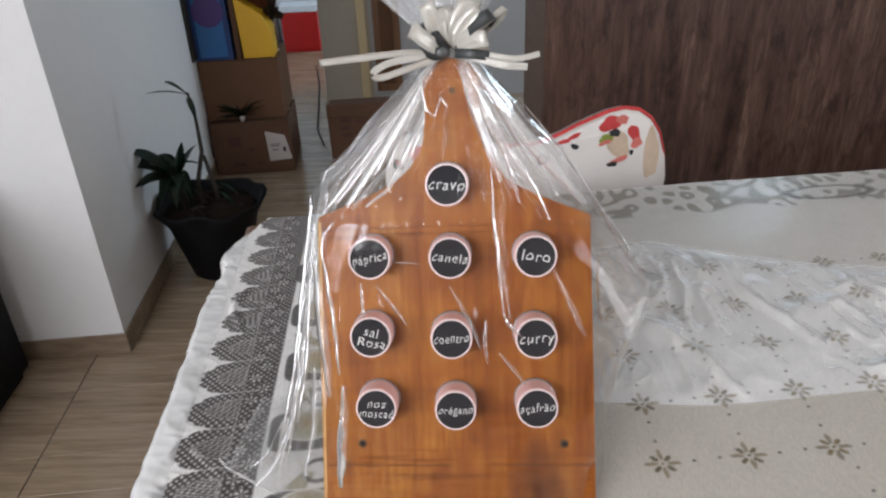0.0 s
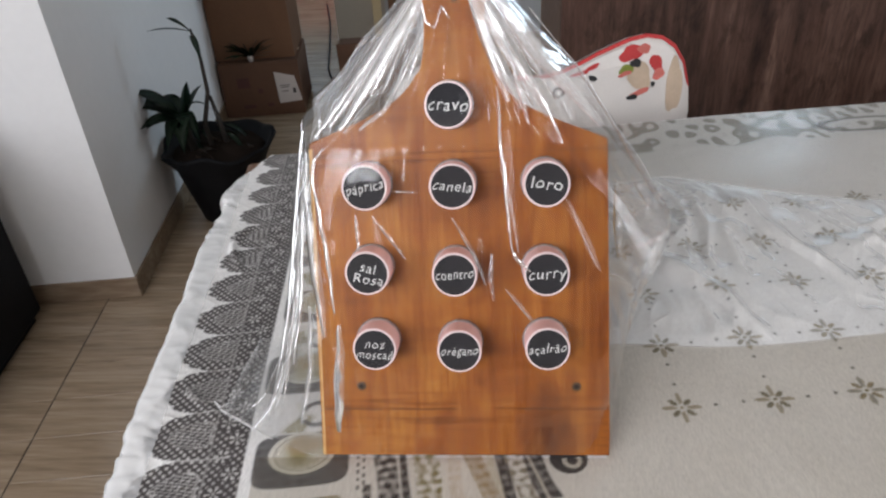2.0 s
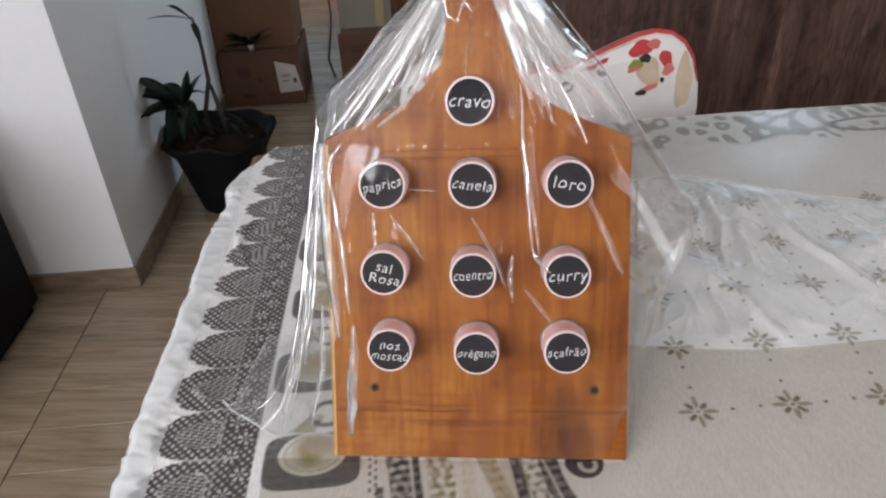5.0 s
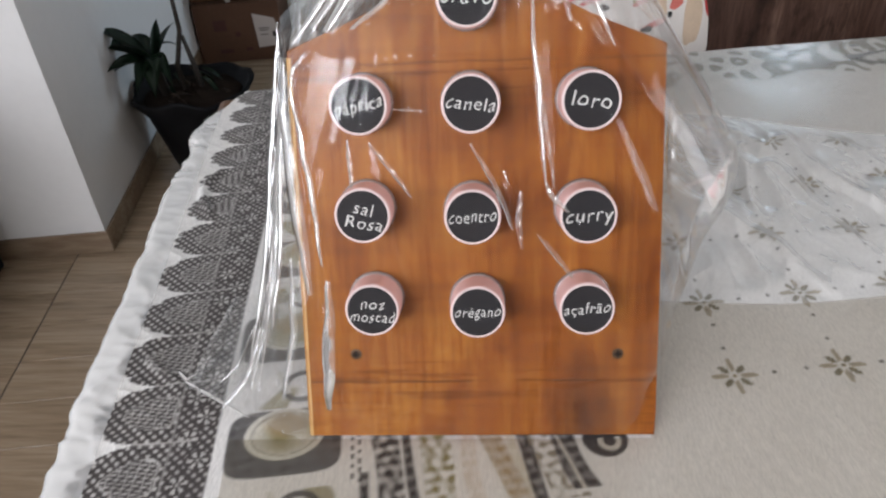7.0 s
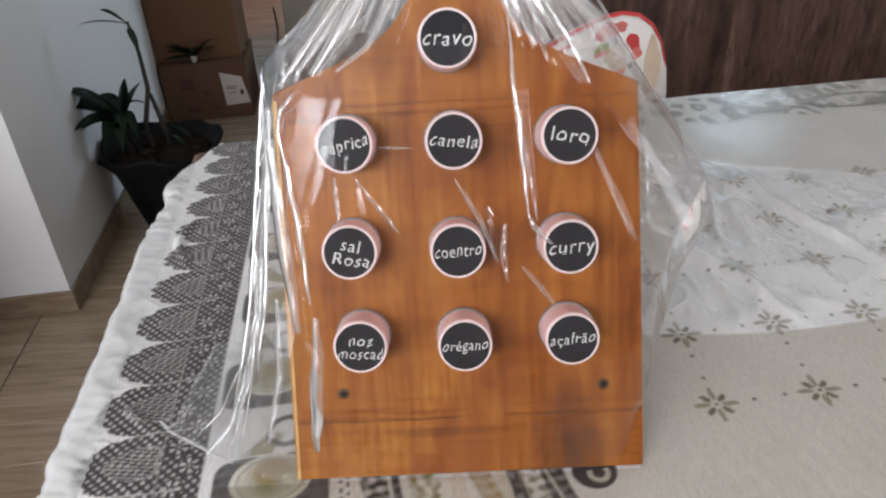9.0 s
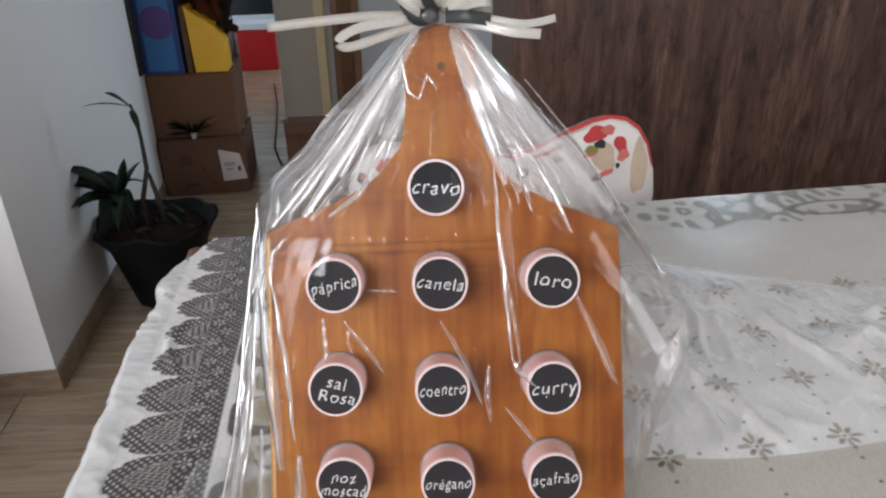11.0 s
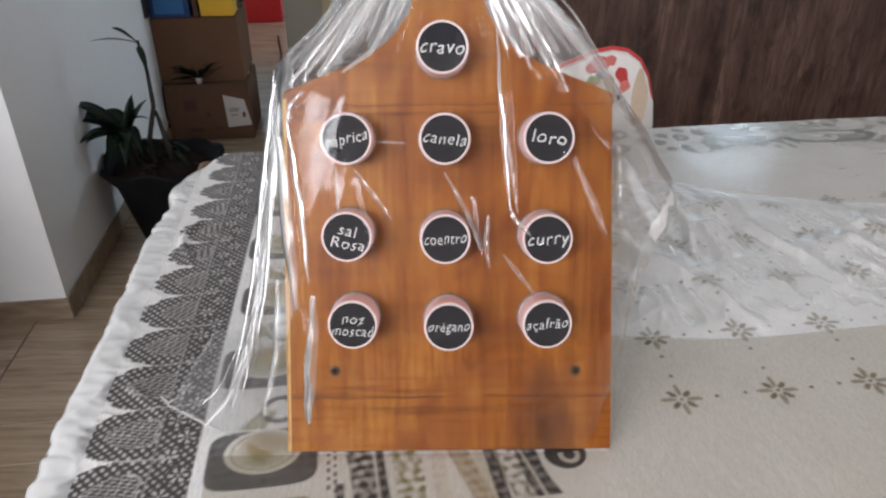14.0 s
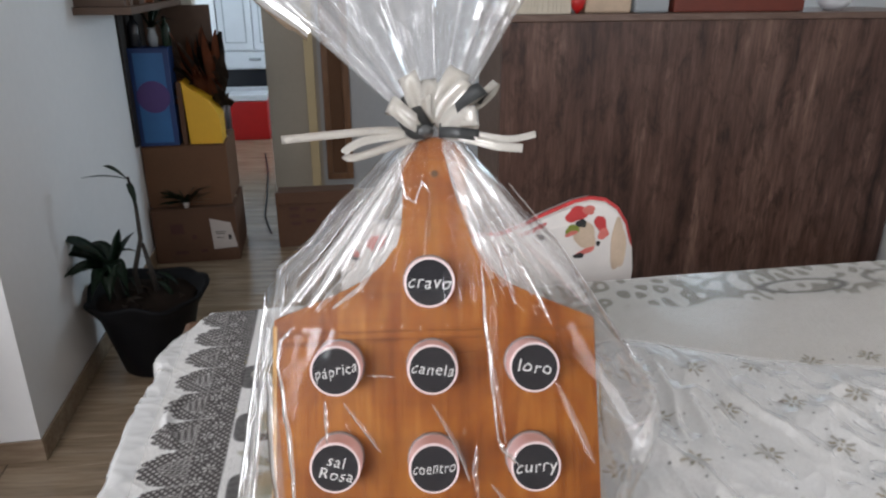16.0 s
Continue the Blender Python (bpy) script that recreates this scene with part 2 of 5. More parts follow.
M["red"] = plain("red_plastic", (0.50, 0.012, 0.012), 0.4, vary=0.08)
M["white"] = plain("white_lacquer", (0.72, 0.74, 0.77), 0.35, vary=0.03, bump=0.04)
M["dark_glass"] = plain("dark_glossy_front", (0.015, 0.017, 0.022), 0.15, vary=0.1)
M["cream"] = plain("cream_door_trim", (0.60, 0.47, 0.27), 0.5, vary=0.06)
M["door_wood"] = streaked("brown_door_wood", (0.10, 0.045, 0.02), (0.18, 0.085, 0.04), (0.26, 0.13, 0.065), 2, 20, 0.4, axis="z")
M["orange"] = plain("reddish_brown_cloth", (0.22, 0.07, 0.03), 0.85, vary=0.35, scale=25, bump=0.5)
M["fabric"] = plain("white_cotton_cover", (0.74, 0.70, 0.66), 0.85, vary=0.05, scale=40, bump=0.4)
M["fabric_red"] = plain("red_cotton_trim", (0.52, 0.05, 0.05), 0.85, vary=0.15, scale=60, bump=0.4)
M["fabric_pink"] = plain("salmon_fabric_print", (0.62, 0.17, 0.14), 0.85, vary=0.2, scale=60, bump=0.4)
M["fabric_tan"] = plain("tan_fabric_print", (0.58, 0.45, 0.33), 0.85, vary=0.15, scale=60, bump=0.4)
M["fabric_green"] = plain("green_fabric_print", (0.24, 0.28, 0.05), 0.85, vary=0.2, scale=60, bump=0.4)
M["fabric_black"] = plain("black_fabric_print", (0.03, 0.03, 0.03), 0.85, vary=0.2, scale=60, bump=0.4)
M["book_a"] = plain("book_cover_cream", (0.62, 0.56, 0.45), 0.6, vary=0.15, scale=40)
M["book_b"] = plain("book_cover_maroon", (0.17, 0.035, 0.02), 0.5, vary=0.15, scale=40)
M["book_c"] = plain("book_cover_umber", (0.10, 0.06, 0.04), 0.6, vary=0.2, scale=40)
M["grey_plastic"] = plain("grey_plastic", (0.33, 0.36, 0.38), 0.4, vary=0.06)
M["frame_white"] = plain("white_window_frame", (0.75, 0.75, 0.74), 0.4, vary=0.03)


def clear_film(name, ior, base, rough, haze, bump_scale, bump_strength, tint=(0.985, 0.985, 0.98)):
    n = Nodes(name)
    n.t.nodes.remove(n.b)
    v = n.coord()
    h = n.noise(v, bump_scale, 3, 0.5, 0.4)
    bump = n.add("ShaderNodeBump", Strength=bump_strength, Distance=0.002)
    n.link(h, bump.inputs["Height"])
    fres = n.add("ShaderNodeFresnel", IOR=ior)
    n.link(bump.outputs[0], fres.inputs["Normal"])
    clear = n.add("ShaderNodeBsdfTransparent", Color=(*tint, 1))
    milk = n.add("ShaderNodeBsdfDiffuse", Color=(0.85, 0.85, 0.85, 1))
    gloss = n.add("ShaderNodeBsdfAnisotropic", Color=(1, 1, 1, 1), Roughness=rough)
    n.link(bump.outputs[0], gloss.inputs["Normal"])
    hazy = n.add("ShaderNodeMixShader", Fac=haze)
    n.link(clear.outputs[0], hazy.inputs[1])
    n.link(milk.outputs[0], hazy.inputs[2])
    m = n.t.nodes.new("ShaderNodeMath")
    m.operation, m.use_clamp = "ADD", True
    n.link(fres.outputs[0], m.inputs[0])
    m.inputs[1].default_value = base
    mix = n.t.nodes.new("ShaderNodeMixShader")
    n.link(m.outputs[0], mix.inputs[0])
    n.link(hazy.outputs[0], mix.inputs[1])
    n.link(gloss.outputs[0], mix.inputs[2])
    n.link(mix.outputs[0], n.out.inputs["Surface"])
    return n.mat


M["film"] = clear_film("clear_cellophane", 1.36, 0.003, 0.06, 0.004, 30, 0.05)
# dark tint puts the shade of the table's near side into the plastic
M["vinyl"] = clear_film("shaded_near_vinyl", 1.36, 0.0, 0.34, 0.02, 9, 0.3, (0.765, 0.728, 0.665))
# the same plastic in a paler tint, for the brighter far side
M["vinyl_lit"] = clear_film("lit_far_vinyl", 1.42, 0.01, 0.28, 0.05, 12, 0.4, (0.91, 0.89, 0.85))
# haze whitens the crumples in place of their bright sheen
M["vinyl_crumpled"] = clear_film("crumpled_sheen_vinyl", 1.42, 0.02, 0.32, 0.17, 22, 0.4)
# strong white haze paints the reflection along the rolled edge
M["vinyl_side"] = clear_film("puckered_sheen_vinyl", 1.5, 0.08, 0.25, 0.40, 40, 0.5)
# back sheet and fan: white mixed in paints the veil of reflected light
M["film_layers"] = clear_film("layered_sheen_cellophane", 1.6, 0.11, 0.12, 0.17, 30, 0.10)
# some white and extra gloss paint the faint streaks of light on creases
M["film_crease"] = clear_film("creased_sheen_cellophane", 1.5, 0.06, 0.22, 0.08, 25, 0.15)
# flat white here paints the sheen on the gathers
M["film_gather"] = clear_film("gathered_sheen_cellophane", 1.55, 0.10, 0.16, 0.20, 25, 0.2)
# the whitest film, for strips that paint bright glints
M["film_glint"] = clear_film("glint_cellophane", 1.6, 0.25, 0.10, 0.25, 22, 0.2)
M["jar_clear"] = clear_film("clear_jar_plastic", 1.45, 0.02, 0.12, 0.26, 60, 0.1)


def cloth_material():
    n = Nodes("printed_tablecloth")
    at = n.t.nodes.new("ShaderNodeAttribute")
    at.attribute_name = "print"
    v = n.coord()
    weave = n.noise(n.coord((900, 160, 300)), 1.0, 2)
    soft = n.noise(v, 14, 4)
    c = n.mix(0.7, at.outputs["Color"], n.ramp(weave, [(0.3, (0.72, 0.72, 0.72)), (0.65, (1, 1, 1))]), "MULTIPLY")
    c = n.mix(0.35, c, n.ramp(soft, [(0.3, (0.86, 0.84, 0.8)), (0.65, (1, 1, 1))]), "MULTIPLY")
    n.link(c, n.b.inputs["Base Color"])
    n.set(Roughness=0.75)
    n.b.inputs["Sheen Weight"].default_value = 0.1
    n.bump(weave, 0.3, 0.0006)
    return n.mat


M["cloth"] = cloth_material()


# ---- helpers for building ----
ORIGIN = {}


def link_mesh(name, bm, mat, xf=ROOM, origin=None, smooth=False):
    bm.transform(xf)
    at = Vector((0, 0, 0)) if origin is None else Vector(origin)
    bmesh.ops.translate(bm, verts=bm.verts, vec=-at)
    me = bpy.data.meshes.new(name)
    bm.to_mesh(me)
    bm.free()
    me.materials.append(mat)
    if smooth:
        me.polygons.foreach_set("use_smooth", [True] * len(me.polygons))
    return me


def thing(name, label, category, at=(0, 0, 0), xf=ROOM, group="", kind=""):
    """An Empty at the base of a thing, to parent its parts."""
    ob = new(name)
    ob.empty_display_size = 0.05
    ORIGIN[ob] = xf @ Vector(at)
    ob.location = ORIGIN[ob]
    return tagged(ob, label, category, group, kind)


def part(name, bm, mat, parent, label="", xf=ROOM, smooth=False):
    me = link_mesh(name, bm, mat, xf, ORIGIN[parent], smooth)
    ob = new(name, me)
    ob.parent = parent
    ORIGIN[ob] = ORIGIN[parent]
    return tagged(ob, label) if label else ob


def solid(name, bm, mat, label, category, xf=ROOM, smooth=False, group="", kind=""):
    """A thing, or a piece of the setting, of one mesh."""
    bm.transform(xf)
    pts = [v.co.copy() for v in bm.verts]
    lo = Vector([min(p[i] for p in pts) for i in range(3)])
    hi = Vector([max(p[i] for p in pts) for i in range(3)])
    at = Vector(((lo.x + hi.x) / 2, (lo.y + hi.y) / 2, lo.z))
    ob = new(name, link_mesh(name, bm, mat, ONE, at, smooth))
    ob.location = at
    ORIGIN[ob] = at
    return tagged(ob, label, category, group, kind)


def box(x0, x1, y0, y1, z0, z1, bevel=0.0, bm=None, seg=2):
    own = bmesh.new()
    bmesh.ops.create_cube(own, size=1)
    bmesh.ops.scale(own, verts=own.verts, vec=(x1 - x0, y1 - y0, z1 - z0))
    bmesh.ops.translate(own, verts=own.verts, vec=((x0 + x1) / 2, (y0 + y1) / 2, (z0 + z1) / 2))
    if bevel:
        bmesh.ops.bevel(own, geom=list(own.edges), offset=bevel, segments=seg, affect="EDGES", profile=0.5)
    if bm is None:
        return own
    return join(bm, own)


def join(bm, other):
    me = bpy.data.meshes.new("tmp")
    other.to_mesh(me)
    other.free()
    bm.from_mesh(me)
    bpy.data.meshes.remove(me)
    return bm


def lathe(rings, n=32, cx=0.0, cy=0.0, cap=True, wob=None):
    """A turned shape from (radius, z) rings."""
    bm = bmesh.new()
    loops = []
    for i, (r, z) in enumerate(rings):
        loop = []
        for k in range(n):
            a = 2 * math.pi * k / n
            rr, zz = (r, z) if wob is None else wob(i, a, r, z)
            loop.append(bm.verts.new((cx + rr * math.cos(a), cy + rr * math.sin(a), zz)))
        loops.append(loop)
    for a, b in zip(loops, loops[1:]):
        for k in range(n):
            bm.faces.new((a[k], a[(k + 1) % n], b[(k + 1) % n], b[k]))
    if cap:
        bm.faces.new(loops[0][::-1])
        bm.faces.new(loops[-1])
    return bm


def prism(outline, z0, z1, bevel=0.0, seg=2):
    """An outline in x, y, given a thickness."""
    bm = bmesh.new()
    bottom = [bm.verts.new((x, y, z0)) for x, y in outline]
    top = [bm.verts.new((x, y, z1)) for x, y in outline]
    n = len(outline)
    bm.faces.new(bottom[::-1])
    face = bm.faces.new(top)
    for k in range(n):
        bm.faces.new((bottom[k], bottom[(k + 1) % n], top[(k + 1) % n], top[k]))
    if bevel:
        rim = list(face.edges)
        bmesh.ops.bevel(bm, geom=rim, offset=bevel, segments=seg, affect="EDGES", profile=0.5)
    return bm


def sheet(points, rows, cols):
    """A grid of points (rows x cols) as one mesh."""
    bm = bmesh.new()
    vs = [bm.verts.new(p) for p in points]
    for i in range(rows - 1):
        for j in range(cols - 1):
            a = i * cols + j
            bm.faces.new((vs[a], vs[a + 1], vs[a + cols + 1], vs[a + cols]))
    return bm


def blade(base, tip, width, lift, twist=0.0, n=9, fold=0.15):
    """A strap leaf that arches from its base to its tip."""
    b, t = Vector(base), Vector(tip)
    way = t - b
    side = way.cross(Vector((0, 0, 1)))
    side = side.normalized() if side.length > 1e-5 else Vector((1, 0, 0))
    pts = []
    for i in range(n):
        f = i / (n - 1)
        c = b + way * f + Vector((0, 0, lift * 4 * f * (1 - f)))
        w = width * (0.35 + 0.65 * math.sin(math.pi * min(1, f * 0.8 + 0.18))) * (1 - f ** 5)
        s = (side * math.cos(twist * f) + Vector((0, 0, 1)) * math.sin(twist * f)) * w
        drop = Vector((0, 0, fold * w))
        pts += [c - s, c - drop, c + s]
    bm = sheet(pts, n, 3)
    bmesh.ops.solidify(bm, geom=list(bm.faces), thickness=0.0012)
    return bm


def tube(points, radius, n=8):
    """A round bar through points; radius may be a list."""
    bm = bmesh.new()
    pts = [Vector(p) for p in points]
    rs = radius if isinstance(radius, (list, tuple)) else [radius] * len(pts)
    loops = []
    for i, p in enumerate(pts):
        d = (pts[min(i + 1, len(pts) - 1)] - pts[max(i - 1, 0)]).normalized()
        u = d.cross(Vector((0.3, 0.9, 0.2))).normalized()
        w = d.cross(u)
        loops.append([bm.verts.new(p + (u * math.cos(2 * math.pi * k / n) + w * math.sin(2 * math.pi * k / n)) * rs[i]) for k in range(n)])
    for a, b in zip(loops, loops[1:]):
        for k in range(n):
            bm.faces.new((a[k], a[(k + 1) % n], b[(k + 1) % n], b[k]))
    bm.faces.new(loops[0][::-1])
    bm.faces.new(loops[-1])
    return bm


def disc(cx, cy, z0, z1, r, n=40, bevel=0.0):
    return prism([(cx + r * math.cos(2 * math.pi * k / n), cy + r * math.sin(2 * math.pi * k / n)) for k in range(n)], z0, z1, bevel)


def slab(name, mat, label, category, *args, bevel=0.0, kind="structure", **kw):
    return solid(name, box(*args, bevel=bevel), mat, label, category, kind=kind, **kw)


# ---- the room ----
H = 2.7
PL, PR, QB, QF = -2.45, 2.45, -2.65, 6.6   # left, right, behind, far
CP, CQ = -0.935, 1.445                     # the column's corner
QW = 4.1                                   # wall with the doorway

slab("floor", M["grout"], "dark grout bed under wood-look floor tiles", "floor", PL - 0.2, PR + 0.2, QB - 0.2, QF + 0.2, -0.12, -0.002)
slab("ceiling", M["ceiling"], "plain white painted ceiling", "ceiling", PL - 0.2, PR + 0.2, QB - 0.2, QF + 0.2, H, H + 0.12)


def wall_with_hole(name, label, axis, at, thick, lo, hi, hole=None, mat=None):
    """A wall across one axis, with an opening (from, to, bottom, top) through it."""
    bm = bmesh.new()
    spans = [(lo, hi, 0, H)]
    if hole:
        a, b, c, d = hole
        spans = [(lo, a, 0, H), (b, hi, 0, H)]
        if c > 0:
            spans.append((a, b, 0, c))
        if d < H:
            spans.append((a, b, d, H))
    for s0, s1, z0, z1 in spans:
        if axis == "q":
            box(s0, s1, at, at + thick, z0, z1, bm=bm)
        else:
            box(at, at + thick, s0, s1, z0, z1, bm=bm)
    return solid(name, bm, mat or M["wall"], label, "wall", kind="structure")


wall_with_hole("wall_back", "unseen rear wall, toned down to bounce less, with a high window opening", "q", QB - 0.15, 0.15, PL, PR, (-2.3, -0.94, 1.82, 2.66), M["wall_dimmed"])
wall_with_hole("wall_left", "white painted wall with a tall window opening", "p", PL - 0.15, 0.15, QB, CQ, (-2.45, -1.05, 0.88, 2.62))
# opening made for the added fill lamp
wall_with_hole("wall_right", "white painted side wall, opened for the fill lamp", "p", PR, 0.15, QB, 1.0, (-1.95, -0.65, 1.10, 2.30))
wall_with_hole("wall_counter", "white painted side wall beside the counter", "p", PR, 0.15, 1.0, QF, (3.38, 4.06, 0.95, 2.05))
wall_with_hole("wall_column", "white painted wall and its projecting corner", "q", CQ, 0.001 + QF - CQ, PL - 0.15, CP)
wall_with_hole("wall_hall", "beige wall with a doorway", "q", QW, 0.12, CP, -0.10, (-0.80, -0.412, 0, 2.1), M["beige"])
wall_with_hole("wall_kitchen", "grey painted kitchen wall", "q", QW + 0.003, 0.12, -0.10, PR, None, M["grey_wall"])
wall_with_hole("wall_end", "white painted end wall", "q", QF, 0.15, CP, PR)
wall_with_hole("wall_back_room", "white painted side wall with a window", "p", 0.60, 0.12, QW + 0.124, QF, (4.75, 5.85, 0.95, 2.05))


def window(name, axis, at, a, b, c, d, label):
    """A window frame with a mullion in an opening."""
    ob = thing(name, label, "window", (0, 0, 0), kind="structure")
    w, t = 0.05, 0.06

    def bar(nm, s0, s1, z0, z1):
        bm = box(s0, s1, at - t / 2, at + t / 2, z0, z1, 0.004) if axis == "q" else box(at - t / 2, at + t / 2, s0, s1, z0, z1, 0.004)
        part(nm, bm, M["frame_white"], ob)
    bar("frame_side", a, a + w, c, d)
    bar("frame_side", b - w, b, c, d)
    bar("frame_top", a + w, b - w, d - w, d)
    bar("window_sill", a + w, b - w, c, c + w)
    bar("mullion", (a + b) / 2 - 0.025, (a + b) / 2 + 0.025, c + w, d - w)


window("window_1", "q", QB - 0.11, -2.3, -0.94, 1.82, 2.66, "white framed window letting in daylight")
window("window_2", "p", PL - 0.11, -2.45, -1.05, 0.88, 2.62, "tall white framed window letting in daylight")
window("window_3", "p", PR + 0.11, 3.38, 4.06, 0.95, 2.05, "white framed kitchen window")
# unseen frame, added with the fill lamp
window("added_window", "p", PR + 0.11, -1.95, -0.65, 1.10, 2.30, "unseen side window added round the fill lamp")
window("window_4", "p", 0.66, 4.75, 5.85, 0.95, 2.05, "white framed window of the back room")

BZ = 0.072
for nm, args in (("baseboard_column", (PL, CP + 0.008, CQ - 0.009, CQ - 0.0005, 0.001, BZ)), ("baseboard_wall", (CP + 0.0005, CP + 0.009, CQ, QW, 0.001, BZ)),
                 ("baseboard_right", (PR - 0.009, PR - 0.0005, QB, 2.25, 0.001, BZ)), ("baseboard_back", (PL, PR, QB + 0.0005, QB + 0.009, 0.001, BZ))):
    slab(nm, M["skirting"], "low wood-look tile baseboard along a white wall", "baseboard", *args, bevel=0.0015)

# ---- dining table and its cloth ----
TL, TR, TN, TF = -0.343, 1.36, -0.24, 0.757


table = thing("dining_table", "brown wooden dining table under a printed cloth", "table", (0.5, 0.25, 0))
part("tabletop", box(TL + 0.012, TR - 0.012, TN + 0.012, TF - 0.012, 0.722, 0.757, 0.012), M["table_wood"], table)
for a, b in ((TL + 0.10, TN + 0.10), (TR - 0.10, TN + 0.10), (TL + 0.10, TF - 0.10), (TR - 0.10, TF - 0.10)):
    part("leg", lathe([(0.022, 0.0), (0.026, 0.3), (0.034, 0.64), (0.034, 0.7225)], 16, a, b), M["table_wood"], table)
for args in ((TL + 0.12, TR - 0.12, TN + 0.085, TN + 0.105, 0.64, 0.7225), (TL + 0.12, TR - 0.12, TF - 0.105, TF - 0.085, 0.64, 0.7225),
             (TL + 0.085, TL + 0.105, TN + 0.12, TF - 0.12, 0.64, 0.7225), (TR - 0.105, TR - 0.085, TN + 0.12, TF - 0.12, 0.64, 0.7225)):
    part("apron", box(*args), M["table_wood"], table)


def waves(p, q, freq, count, seed):
    r = np.random.default_rng(seed)
    out = np.zeros_like(p)
    for _ in range(count):
        a = r.uniform(0, 2 * np.pi)
        f = freq * r.uniform(0.6, 1.6)
        out += np.sin((p * np.cos(a) + q * np.sin(a)) * f + r.uniform(0, 6.3))
    return out / count


def step(x, a, b):
    t = np.clip((x - a) / (b - a), 0, 1)
    return t * t * (3 - 2 * t)


def creases(p, q, freq, angle, stretch, seed, sharp=3):
    """Crumpled creases, longer along one direction."""
    a = np.radians(angle)
    s = (p * np.cos(a) + q * np.sin(a)) + 0.010 * waves(p, q, 26, 6, seed + 50)
    l = (-p * np.sin(a) + q * np.cos(a)) * stretch
    w = waves(s, l, freq, 6, seed)
    return np.clip(1 - 2.6 * np.abs(w), 0, 1) ** sharp * np.clip(0.6 + 1.4 * waves(p, q, 24, 5, seed + 1), 0, 1.3)


def near_line(p):
    """Where the smooth plastic ends and the crumpled stretch begins, and where it ends again."""
    return 0.140 - 0.08 * (p - 0.2) + 0.008 * np.sin(p * 14)


def far_line(p):
    return np.clip(0.515 - 0.42 * (p - 0.44), 0.34, 0.535) + 0.008 * np.sin(p * 17 + 1)


def rise(p, q):
    """How far the cloth stands off the tabletop."""
    z = 0.0006 * waves(p, q, 90, 8, 1) + 0.0007 * waves(p, q, 30, 6, 2)
    mid = step(p, 0.13, 0.20) * step(q - near_line(p), 0.0, 0.05) * (1 - step(q - far_line(p), -0.06, 0.0))
    z += mid * (0.0075 * creases(p, q, 48, 12, 0.42, 3, 1) + 0.0045 * creases(p, q, 80, -18, 0.6, 7, 1) + 0.0014 * creases(p, q, 170, 30, 0.8, 8, 2)
                + 0.0028 * waves(p, q, 60, 8, 5) + 0.0007 * waves(p, q, 170, 8, 6))
    left = (1 - step(p, -0.30, -0.22)) * (0.35 + 0.65 * step(p, -0.36, -0.325))
    z += left * (0.0016 * waves(p, q, 70, 8, 9) + 0.0026 * creases(p, q, 80, 15, 0.5, 12, 2) + 0.0014 * creases(p, q, 190, 60, 0.7, 17, 2))
    # a stitched-looking fold over the lace
    fold = np.exp(-((p + 0.292 + 0.010 * np.sin((q - 0.40) * 40)) / 0.006) ** 2) * step(q, 0.36, 0.40) * (1 - step(q, 0.46, 0.52))
    z += 0.007 * fold
    low = (1 - step(q, -0.02, 0.03)) * step(p, 0.10, 0.15)
    z += low * 0.0003 * np.abs(np.sin(p * 190 + q * 40))
    return z


